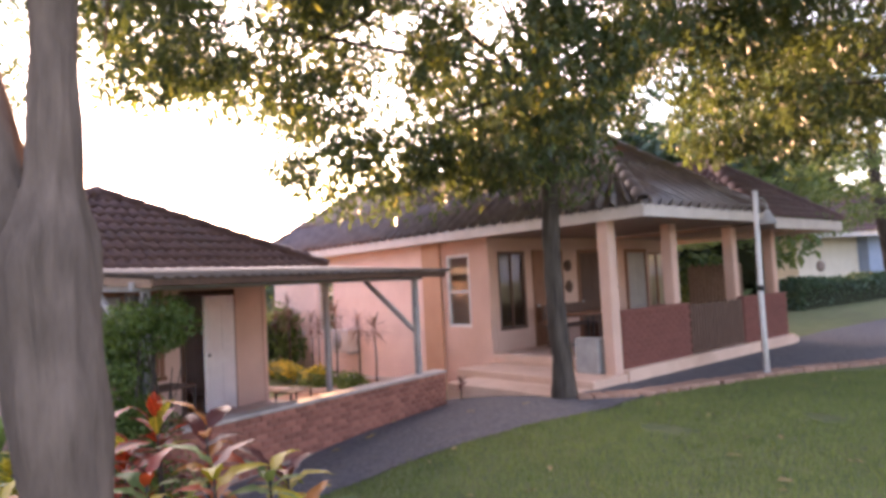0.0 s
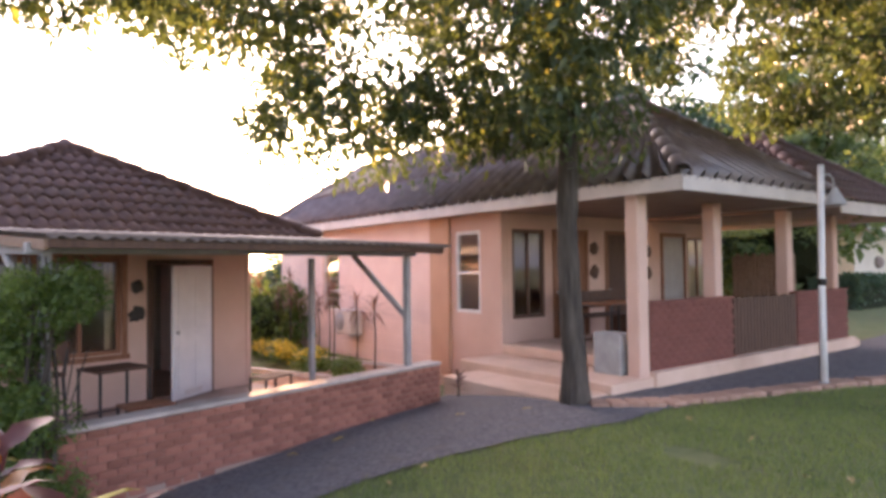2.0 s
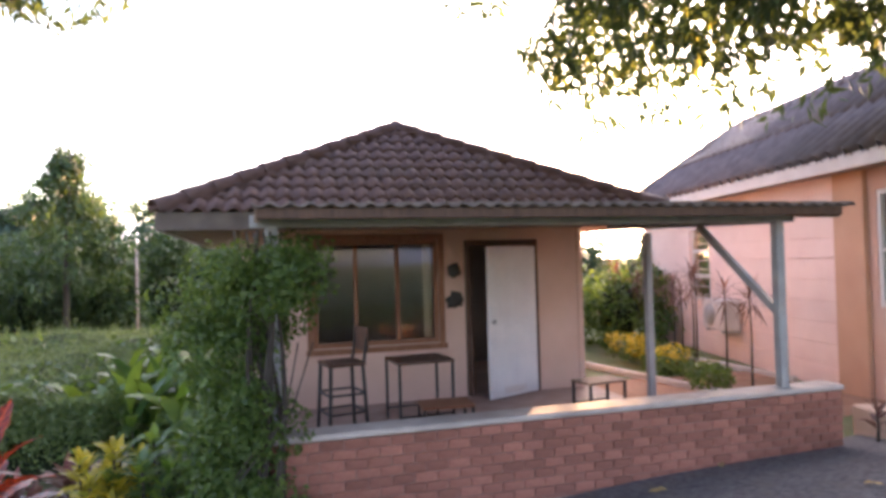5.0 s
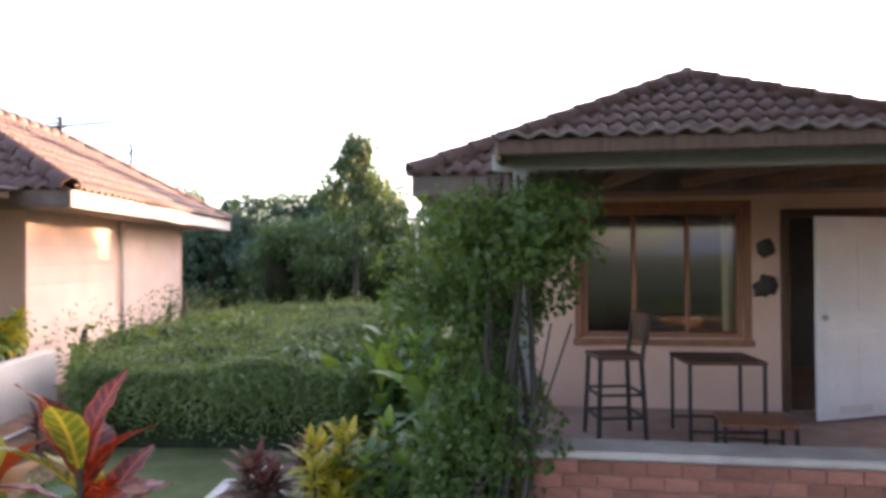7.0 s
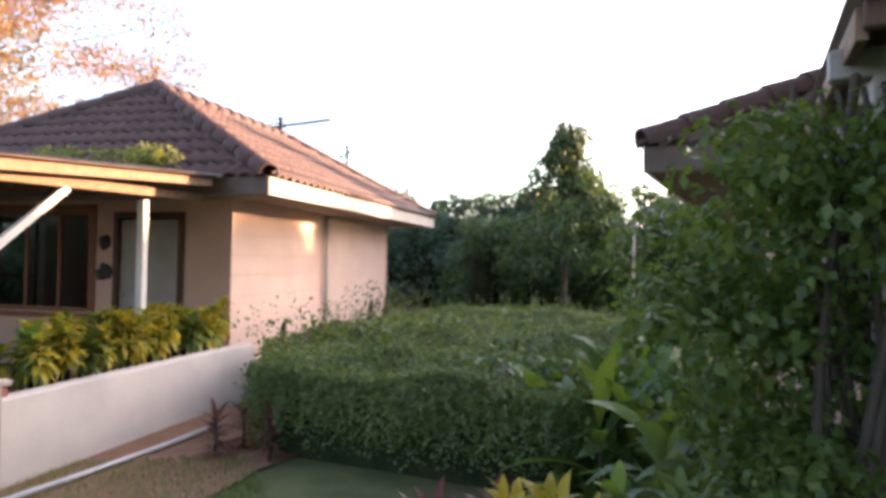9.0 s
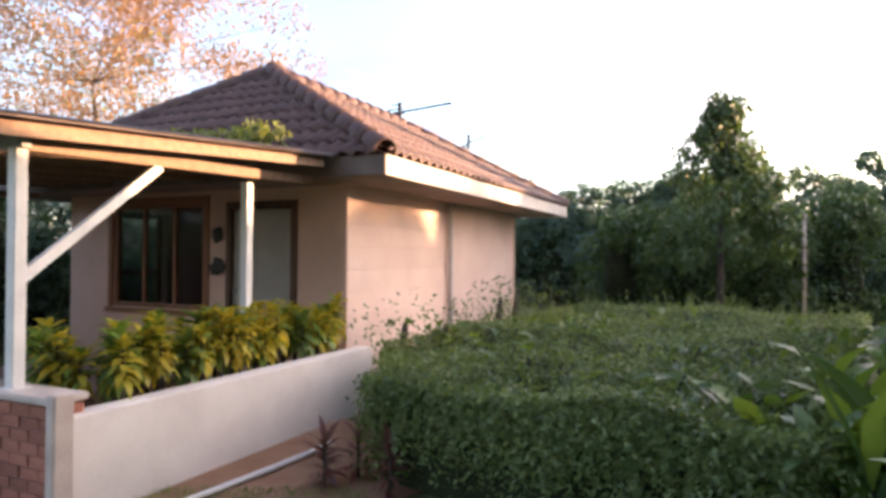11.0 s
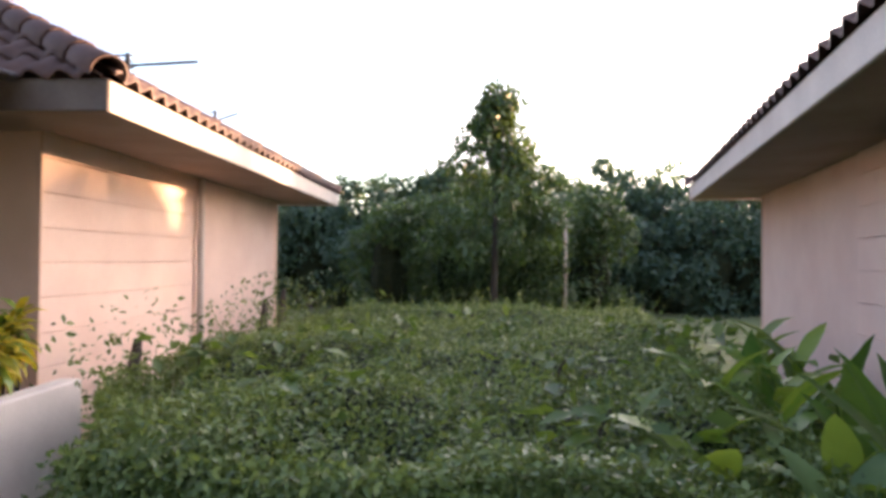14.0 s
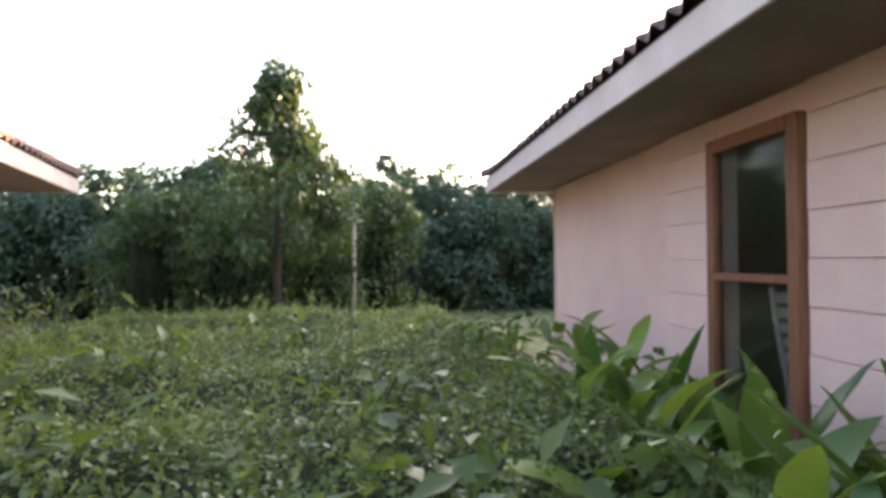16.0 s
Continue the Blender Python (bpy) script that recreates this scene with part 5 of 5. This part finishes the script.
# gingers by the bungalow wall
for i, (x, y, n, h) in enumerate(((-4.75, 6.85, 12, 0.5), (-4.55, 7.05, 12, 0.55), (-5.0, 7.15, 10, 0.5), (-6.95, 7.75, 12, 0.4), (-6.65, 7.4, 12, 0.45), (-7.3, 8.2, 11, 0.45), (-6.3, 7.35, 12, 0.4), (-7.8, 8.95, 11, 0.55), (-8.6, 9.5, 10, 0.6), (-5.95, 7.6, 11, 0.45), (-7.1, 8.5, 9, 0.3), (-6.75, 7.05, 12, 0.42), (-6.35, 6.75, 12, 0.4), (-6.05, 7.05, 12, 0.45), (-7.35, 7.75, 12, 0.5), (-7.6, 8.4, 10, 0.5))):
    rosette("ginger_plant", (x, y), GINGER if i > 2 else GINGER[:2] + GINGER[3:], n + 10, h + (0.12 if i > 2 else 0.1), "clump of long glossy green ginger leaves", "ginger plant", "gingers", 300 + i, up=(0, 66), z_spread=0.9, scale=(0.75, 1.2))
for i, (x, y) in enumerate(((-5.55, 6.85), (-5.8, 7.25))):
    rosette("broad_leaf_plant", (x, y), BIGLEAF, 9, 0.55, "plant with very broad long green leaves", "plant", "", 330 + i, up=(25, 80), z_spread=0.8)
for i, (u, v, h) in enumerate(((-0.62, 3.25, 0.35), (-0.75, 3.9, 0.3), (-0.72, 4.5, 0.25), (-1.2, 4.3, 0.25), (-1.3, 5.0, 0.2), (-0.7, 5.2, 0.25), (-1.05, 3.5, 0.3))):
    p = FRAME_B @ Vector((u, v, 0))
    rosette("broad_leaf_plant", (p.x, p.y), BIGLEAF, 11, h, "upright plant with broad glossy green leaves by the wall", "plant", "broad-leaved plants", 340 + i, up=(35, 84), z_spread=0.9, scale=(0.65, 1.0))
for i, (x, y) in enumerate(((-5.85, 6.8), (-6.1, 7.1), (-5.7, 7.15))):
    rosette("ginger_plant", (x, y), GINGER, 20, 0.5, "clump of arching bright green ginger leaves", "ginger plant", "gingers", 350 + i, up=(5, 72), z_spread=0.85, scale=(0.8, 1.25))
# dracaenas along the porch house
rgd = random.Random(8)
for i in range(11):
    p = FRAME_A @ Vector((-0.75 - 0.5 * rgd.random(), 5.4 + 0.62 * i + rgd.uniform(-0.2, 0.2), 0))
    rosette("dracaena", (p.x, p.y), DRAC, 40, rgd.uniform(1.25, 1.85), "tall thin-stemmed dracaena with narrow reddish leaves", "dracaena", "dracaenas", 400 + i, up=(-25, 80), z_spread=0.14, stem_r=0.014)
# yellow flowers and small shrubs beside them
for i in range(9):
    p = FRAME_A @ Vector((-1.7 + 0.25 * math.sin(i * 2), 5.2 + 0.5 * i, 0))
    z = ground_z(p.x, p.y)
    f = thing("flowering_shrub", Matrix.Translation((p.x, p.y, z)), "low shrub covered in yellow flowers" if i > 2 else "low round green shrub in the bed", "shrub", "bed shrubs")
    P, N = clump_points([np.array((0, 0, 0.25)), np.array((0.15, 0.1, 0.2)), np.array((-0.15, 0.05, 0.22))], 0.24, 170, rg)
    leaves("leaves", P, N, 0.07, M_LEAF_VINE, f, "", 0.45, 0.7, 0.0, 500 + i, "stuff")
    if i > 2:
        P, N = clump_points([np.array((0, 0, 0.32)), np.array((0.12, 0.1, 0.28))], 0.22, 120, rg)
        leaves("blossom", P, N, 0.07, M_FLOWER, f, "", 0.7, 0.5, 0.0, 520 + i, "stuff")
for i, (x, y) in enumerate(((-7.25, 4.35), (-7.05, 4.15), (-7.4, 4.6), (-6.9, 4.6))):
    rosette("dark_shrub", (x, y), DARKS, 26, 0.32, "dark purple leaved shrub at the hedge's foot", "shrub", "low shrubs", 700 + i, up=(-10, 60), z_spread=0.8)
rosette("red_cordyline", tuple((FRAME_B @ Vector((5.2, -0.05, 0)))[:2]), DARKS, 16, 0.3, "small reddish spiky plant at the wall's end", "plant", "", 77, up=(10, 75))

# ---- the vine on the terrace post ----
vine = thing("climbing_vine", FRAME_B, "dense green climbing vine over the terrace corner", "vine")
rg = np.random.default_rng(31)
cv = []
for k in range(112):
    z = rg.uniform(-0.3, 1.62)
    w = 0.30 + 0.16 * math.sin(math.pi * (z + 0.3) / 2.3)
    c = np.array((-0.22 + rg.normal(0, w * 0.7), 0.3 + rg.normal(0, 0.33), z))
    if c[0] > -0.34 - 0.34 * min(1.0, max(0.0, z - 0.4)) - 0.08 * rg.random() and c[0] < 0.22 and not (c[0] < -0.15 and z > 1.35):
        cv.append(c)
for k in range(16):
    cv.append(np.array((rg.uniform(-0.4, 0.28), -0.12 + rg.normal(0, 0.1), rg.uniform(1.2, 1.6))))
cv += [np.array((rg.uniform(-0.38, 0.0), rg.uniform(-0.1, 0.3), rg.uniform(-0.35, 0.75))) for k in range(34)]
cv = [c for c in cv if not (c[0] > 0.08 and c[2] < 1.0)]
P, N = clump_points(cv, 0.2, 240, rg, 0.9)
leaves("leaves", P, N, 0.043, M_LEAF_VINE, vine, "", 0.62, 0.7, 0.5, 32, "stuff")
for k in range(9):
    a = k * 0.7
    pts = [(0.05 + 0.1 * math.cos(a), -0.06 + 0.1 * math.sin(a), -0.4)]
    for s in range(1, 9):
        pts.append((0.02 + 0.09 * math.cos(a + s * 0.5) - 0.008 * s * (k % 3), 0.0 + 0.09 * math.sin(a + s * 0.5), -0.4 + 0.27 * s))
    tube("vine_stem", pts, [0.022 - 0.0018 * s for s in range(9)], M_BARK, vine, n=6, seed=k, rough=0.2)
for k in range(2):
    tube("hanging_stem", [(0.2 + 0.1 * k, -0.12, 1.0), (0.1 + 0.05 * k, -0.16, 0.5 + 0.06 * k), (-0.1 - 0.05 * k, -0.18, 0.25), (-0.4, -0.2, -0.1), (-0.6, -0.15, -0.4)], 0.006, M_BARK, vine, n=5)
# vine leaves on the second terrace roof
v2 = thing("roof_creeper", FRAME_C, "light green creeper growing on the terrace roof", "vine")
P, N = clump_points([np.array((2.2 + 0.2 * k, 2.55 + 0.1 * math.sin(k), 2.3)) for k in range(12)], 0.17, 70, rg, 0.7)
leaves("leaves", P, N, 0.09, M_LEAF_LIME, v2, "", 0.5, 0.6, 0.1, 36, "stuff")
tube("stem", [(2.0, 2.6, 2.2), (3.0, 2.62, 2.22), (4.4, 2.6, 2.2)], 0.012, M_BARK, v2, n=5)
# shrub inside the second terrace's end
row_tree(*(FRAME_C @ Vector((-0.6, 1.2, 0)))[:2], 2.0, 0.6, 390, M_LEAF_VINE, 100, 0.1, "dark green shrub at the terrace end")


# ---- furniture and fixtures ----
def bar_stool(m, label):
    s = thing("bar_stool", m, label, "stool")
    for x in (-0.19, 0.19):
        for y in (-0.19, 0.19):
            beam("leg", (x * 1.12, y * 1.12, 0), (x * 0.95, y * 0.95, 0.72), 0.032, 0.032, M_BLACK, s)
    for z in (0.22, 0.42):
        for a, b in (((-0.2, -0.2), (0.2, -0.2)), ((0.2, -0.2), (0.2, 0.2)), ((-0.2, 0.2), (0.2, 0.2)), ((-0.2, -0.2), (-0.2, 0.2))):
            beam("foot_rail", (*a, z), (*b, z), 0.022, 0.022, M_BLACK, s)
    box("seat", -0.21, -0.21, 0.72, 0.21, 0.21, 0.76, M_DARKWOOD, s, "dark wooden seat", bevel=0.01)
    for y in (-0.18, 0.18):
        beam("back_post", (0.19, y, 0.74), (0.25, y, 1.12), 0.03, 0.03, M_BLACK, s)
    part("backrest", box_bm(0.225, -0.2, 0.86, 0.25, 0.2, 1.12, 0.008), M_DARKWOOD, s, "dark wooden backrest")
    return s


def side_table(m, w, d, h, label, top=None, name="side_table", low=0.12):
    t = thing(name, m, label, "table" if h > 0.5 else "stool")
    for x in (-w / 2 + 0.02, w / 2 - 0.02):
        for y in (-d / 2 + 0.02, d / 2 - 0.02):
            beam("leg", (x, y, 0), (x, y, h - 0.03), 0.028, 0.028, M_BLACK, t)
    for y in (-d / 2 + 0.02, d / 2 - 0.02):
        beam("stretcher", (-w / 2 + 0.03, y, low), (w / 2 - 0.03, y, low), 0.02, 0.02, M_BLACK, t)
    n = 4
    for i in range(n):
        y0 = -d / 2 + d * i / n
        box("top_board", -w / 2, y0 + 0.002, h - 0.03, w / 2, y0 + d / n - 0.002, h, top or M_WOOD, t, bevel=0.004)
    return t


ZT = -0.30
bar_stool(FRAME_B @ pose(0.80, 2.6, ZT, 0, 0, 12), "dark bar stool with backrest on the terrace")
side_table(FRAME_B @ pose(1.70, 2.72, ZT, 0, 0, 4), 0.66, 0.6, 0.72, "dark wooden table on thin black metal legs", M_DARKWOOD)
side_table(FRAME_B @ pose(1.86, 2.2, ZT, 0, 0, -4), 0.56, 0.42, 0.30, "low reddish wooden stool with metal legs", M_WOOD, "low_stool", 0.08)
side_table(FRAME_B @ pose(3.85, 2.45, ZT, 0, 0, 10), 0.55, 0.36, 0.36, "low wooden stool in the evening sun", M_BEAM, "low_stool", 0.08)

# inside the bungalow, behind the tall window: a pale slatted chair
ch = thing("slatted_chair", FRAME_B @ pose(0.35, 5.0, ZT, 0, 0, 100), "pale grey slatted chair inside behind the window", "chair")
for x in (-0.2, 0.2):
    tube("back_rail", [(x, 0.18, 0), (x, 0.2, 0.45), (x, 0.28, 0.8), (x * 0.9, 0.34, 1.1)], 0.018, M_WHITESTEEL, ch, n=8)
    tube("leg", [(x, -0.2, 0), (x, -0.2, 0.44)], 0.018, M_WHITESTEEL, ch, n=8)
box("seat", -0.22, -0.22, 0.43, 0.22, 0.22, 0.46, M_FASCIA, ch)
for i in range(6):
    box("slat", -0.19, 0.195 + 0.022 * i, 0.5 + 0.1 * i, 0.19, 0.21 + 0.022 * i, 0.57 + 0.1 * i, M_FASCIA, ch)

# porch furniture
pt = side_table(FRAME_A @ pose(0.95, 1.3, 0.32, 0, 0, 5), 1.1, 0.6, 0.74, "reddish wooden table on the porch", M_WOOD, "porch_table", 0.15)
bl = thing("concrete_block", FRAME_A @ pose(-0.12, 0.45, 0.15), "grey concrete block wall stub beside the column", "block")
box("block", -0.13, -0.16, 0, 0.13, 0.3, 0.56, M_CONC, bl, bevel=0.015)
sb = thing("porch_bench", FRAME_A @ pose(1.9, 2.45, 0.32), "dark wooden bench against the porch wall", "bench")
box("seat", -0.7, -0.2, 0.40, 0.7, 0.2, 0.44, M_DARKWOOD, sb)
for x in (-0.62, 0.62):
    box("leg", x - 0.03, -0.17, 0, x + 0.03, 0.17, 0.4, M_DARKWOOD, sb)
box("backrest", -0.7, 0.18, 0.55, 0.7, 0.21, 0.85, M_DARKWOOD, sb)
# bamboo screen at the far porch end
bs = thing("bamboo_screen", FRAME_A @ pose(6.45, 1.2, 0.32), "pale reddish bamboo screen at the porch end", "screen")
for i in range(15):
    tube("cane", [(0, -0.1 + i * 0.09, 0), (0.01, -0.1 + i * 0.09, 1.5 + 0.03 * math.sin(i * 3))], 0.044, M_BEAM, bs, n=8)
# air conditioner on the pink wall
ac = thing("air_conditioner", FRAME_A @ pose(-0.25, 8.0, 0.15, 0, 0, -90), "white outdoor air conditioner unit on the pink wall", "air conditioner")
box("casing", -0.4, -0.02, 0, 0.4, 0.3, 0.55, M_FASCIA, ac, bevel=0.02)
tube("fan_grille", [(-0.1, -0.02, 0.27), (-0.1, -0.035, 0.27)], [0.21, 0.2], M_STEEL, ac, n=24)
for x in (-0.3, 0.3):
    beam("bracket", (x, 0.0, -0.02), (x, 0.33, -0.02), 0.04, 0.04, M_STEEL, ac)

# lamp post at the drive
lp = thing("lamp_post", Matrix.Translation((4.98, 10.3, 0.0)), "white-painted metal lamp post with hanging shade", "lamp post")
tube("pole", [(0, 0, -0.1), (0, 0, 1.3), (0.03, 0, 2.92)], [0.045, 0.042, 0.038], M_WHITESTEEL, lp, n=14)
tube("band", [(0.01, 0, 1.33), (0.012, 0, 1.42)], 0.052, M_BLACK, lp, "black band", n=14)
tube("arm", [(0.03, 0, 2.76), (0.12, 0.0, 2.8), (0.18, 0, 2.74), (0.2, 0, 2.6)], 0.011, M_STEEL, lp, n=8)
tube("shade", [(0.2, 0, 2.62), (0.2, 0, 2.55), (0.2, 0, 2.42), (0.2, 0, 2.38)], [0.025, 0.06, 0.13, 0.135], M_STEEL, lp, "grey metal lamp shade", n=18)
tube("footing", [(0, 0, -0.1), (0, 0, 0.07)], [0.1, 0.075], M_CONC, lp, n=12)
# thin white pole before the tree row
tp = thing("white_pole", Matrix.Translation((-16.2, 12.45, -0.42)), "thin white pole standing before the tree row", "pole")
tube("shaft", [(0, 0, -0.1), (0, 0, 2.5)], 0.04, M_CAP, tp, n=12)
tube("cap", [(0, 0, 2.5), (0, 0, 2.53)], [0.046, 0.03], M_STEEL, tp, n=12)


def antenna(m, mast, label, arms, boom):
    a = thing("tv_antenna", m, label, "antenna", "antennas")
    tube("mast", [(0, 0, -0.6), (0, 0, mast)], 0.04, M_BLACK, a, n=8)
    beam("boom", (-boom * 0.3, 0, mast * 0.75), (boom * 0.7, 0.1, mast * 1.0), 0.04, 0.04, M_BLACK, a)
    for i in range(arms):
        f = i / max(1, arms - 1)
        z = mast * (0.55 + 0.45 * f)
        w = 0.42 - 0.25 * f
        beam("element", (-w, -0.1, z - 0.08), (w * 0.3, 0.1, z), 0.03, 0.03, M_BLACK, a)
    return a


antenna(FRAME_C @ pose(2.03, 9.3, 3.2, 0, 0, 20), 1.1, "television antenna with several short rods behind the roof", 6, 1.5)
antenna(FRAME_C @ pose(1.0, 15.5, 3.3, 0, 0, 25), 1.5, "small television antenna on a thin mast", 5, 0.8)
mst = thing("antenna_mast", FRAME_C @ pose(1.0, 15.5, -0.42), "tall thin grey antenna mast behind the house", "mast")
tube("shaft", [(0, 0, 0), (0, 0, 3.3)], 0.03, M_STEEL, mst, n=8)

# kerbs
def kerb(a, b, label, w=0.1, h=0.12):
    a, b = Vector((*a, 0)), Vector((*b, 0))
    n = max(2, int((b - a).length / 0.6))
    k = thing("garden_kerb", Matrix.Translation((a.x, a.y, ground_z(a.x, a.y))), label, "kerb", "kerbs")
    o = Vector((a.x, a.y, ground_z(a.x, a.y)))
    for i in range(n):
        p, q = a.lerp(b, i / n), a.lerp(b, (i + 1) / n - 0.008 / n)
        beam("kerb_stone", Vector((p.x, p.y, ground_z(p.x, p.y) + h / 2 - 0.02)) - o, Vector((q.x, q.y, ground_z(q.x, q.y) + h / 2 - 0.02)) - o, w, h, M_KERB, k)


kerb((-5.25, 5.5), (-4.75, 5.2), "whitish concrete kerb round the shrub bed")
kerb((-5.2, 5.62), (-3.75, 7.65), "whitish concrete kerb round the shrub bed", 0.12, 0.2)
kerb((-4.4, 14.4), (-1.5, 12.9), "pale concrete kerb of the flower bed")
kerb((-1.45, 12.85), (-2.6, 11.5), "pale concrete kerb of the flower bed")
kerb((-3.8, 16.6), (-1.1, 14.6), "pale concrete kerb of the flower bed", 0.08, 0.1)

# far house beyond the drive
fh = thing("far_house", pose(18.5, 34.0, 0, 0, 0, 22), "cream and pale blue house with maroon roof far off", "house")
box("wall", 0, 0, -0.2, 4.6, 6, 3.3, M_CREAM, fh, "cream plaster wall")
box("wall", 4.61, -0.6, -0.2, 14, 6, 3.3, M_BLUE, fh, "pale blue wall")
window_unit(fh, pose(7.0, -0.66, 0.9), 2.2, 1.9, M_WHITESTEEL, mullions=(1.1,))
# thin black sheet behind the panes paints the dark of an unlit interior
box("dark_window_sheet", 6.9, -0.61, 0.8, 9.3, -0.603, 2.9, M_BLACK, fh)
tube("wall_lamp", [(1.6, -0.02, 1.6), (1.6, -0.12, 1.6)], [0.3, 0.24], M_SOFFIT, fh, n=16)
fr = new("roof")
fr.parent = fh
roof_slope(fr, (-0.8, -1.4, 3.3), (14.8, -1.4, 3.3), (3, 3, 6.0), (11, 3, 6.0), 9)
roof_slope(fr, (-0.8, 7, 3.3), (-0.8, -1.4, 3.3), (3, 3, 6.0), (3, 3, 6.0), 9)
box("fascia", -0.8, -1.42, 3.05, 14.8, -1.38, 3.29, M_FASCIA, fr)
box("soffit", -0.78, -1.37, 3.12, 14.78, 6.9, 3.14, M_SOFFIT, fr, bevel=0)

# ---- fallen leaves on lawn and path ----
rgl = random.Random(17)
lm = blade_mesh("dry_leaf", 0.13, 0.055, 0.5, M_DRY, 4, 0.3, 0.6)
for i in range(46):
    x, y = rgl.uniform(-1.5, 6.5), rgl.uniform(3.0, 9.8)
    ob = new("fallen_leaf", lm)
    s = rgl.uniform(0.6, 1.2)
    ob.matrix_basis = pose(x, y, ground_z(x, y) + 0.035, rgl.uniform(-15, 15), rgl.uniform(-12, 12), rgl.uniform(0, 360)) @ Matrix.Diagonal((s, s, s, 1))
    tagged(ob, "curled dry yellowish leaf fallen on the lawn", "leaf", "fallen leaves")

# ---- edging bricks between drive and lawn ----
edge = thing("brick_edging", Matrix.Identity(4), "row of worn reddish edging bricks along the drive", "edging")
bm = box_bm(-0.1, -0.16, -0.06, 0.1, 0.16, 0.045, 0.012)
me_edge = bpy.data.meshes.new("brick")
bm.to_mesh(me_edge)
bm.free()
me_edge.materials.append(M_EDGE)
pts = [(1.75, 9.15), (2.6, 9.15), (4.0, 9.85), (5.6, 10.55), (8.0, 11.15), (12.0, 12.0), (17, 13.2)]
for (ax, ay), (bx, by) in zip(pts, pts[1:]):
    L = math.hypot(bx - ax, by - ay)
    for i in range(int(L / 0.21)):
        f = (i + 0.5) * 0.21 / L
        x, y = ax + (bx - ax) * f, ay + (by - ay) * f
        ob = new("brick", me_edge)
        ob.parent = edge
        ob.matrix_basis = pose(x, y, ground_z(x, y) + 0.02 + rgl.uniform(-0.008, 0.008), rgl.uniform(-2, 2), rgl.uniform(-2, 2), math.degrees(math.atan2(by - ay, bx - ax)) + rgl.uniform(-4, 4))

# ---- grass ----
rg = np.random.default_rng(77)
n = 170000
xs = rg.uniform(-2.5, 8.5, n)
ys = 2.2 + 8.0 * rg.random(n)
keep = []
for x, y in zip(xs, ys):
    lim = np.interp(x, [-2.6, -2.2, -0.2, 1.34, 2.0, 2.6, 5.0, 8.0], [5.2, 5.6, 7.1, 7.9, 8.3, 8.9, 10.15, 10.9])
    keep.append(y < lim + 0.05 * math.sin(x * 9) and noise.noise((x * 1.1, y * 1.1, 3)) > -0.45)
keep = np.array(keep)
xs, ys = xs[keep], ys[keep]
x2, y2 = rg.uniform(-7.0, -1.5, 45000), rg.uniform(2.6, 5.6, 45000)
k2 = np.array([not (y > 3.2 + (-(x) - 2.2) * -0.2 + 2.2) and y < 5.5 for x, y in zip(x2, y2)])
xs, ys = np.concatenate([xs, x2[k2]]), np.concatenate([ys, y2[k2]])
zs = np.array([ground_z(x, y) for x, y in zip(xs, ys)]) + 0.005
n = len(xs)
a = rg.random(n) * 6.283
h = rg.uniform(0.02, 0.065, n)
w = rg.uniform(0.003, 0.006, n)
V = np.empty((n, 3, 3))
V[:, 0] = np.stack([xs - np.cos(a) * w, ys - np.sin(a) * w, zs], 1)
V[:, 1] = np.stack([xs + np.cos(a) * w, ys + np.sin(a) * w, zs], 1)
V[:, 2] = np.stack([xs + rg.normal(0, 0.018, n), ys + rg.normal(0, 0.018, n), zs + h], 1)
me = bpy.data.meshes.new("grass")
me.vertices.add(n * 3)
me.vertices.foreach_set("co", V.reshape(-1))
me.loops.add(n * 3)
me.loops.foreach_set("vertex_index", np.arange(n * 3, dtype=np.int32))
me.polygons.add(n)
me.polygons.foreach_set("loop_start", np.arange(0, n * 3, 3, dtype=np.int32))
me.polygons.foreach_set("loop_total", np.full(n, 3, dtype=np.int32))
me.update(calc_edges=True)
me.materials.append(M_BLADE)
tagged(new("grass", me), "short mown green grass blades on the lawn", "grass", kind="stuff")
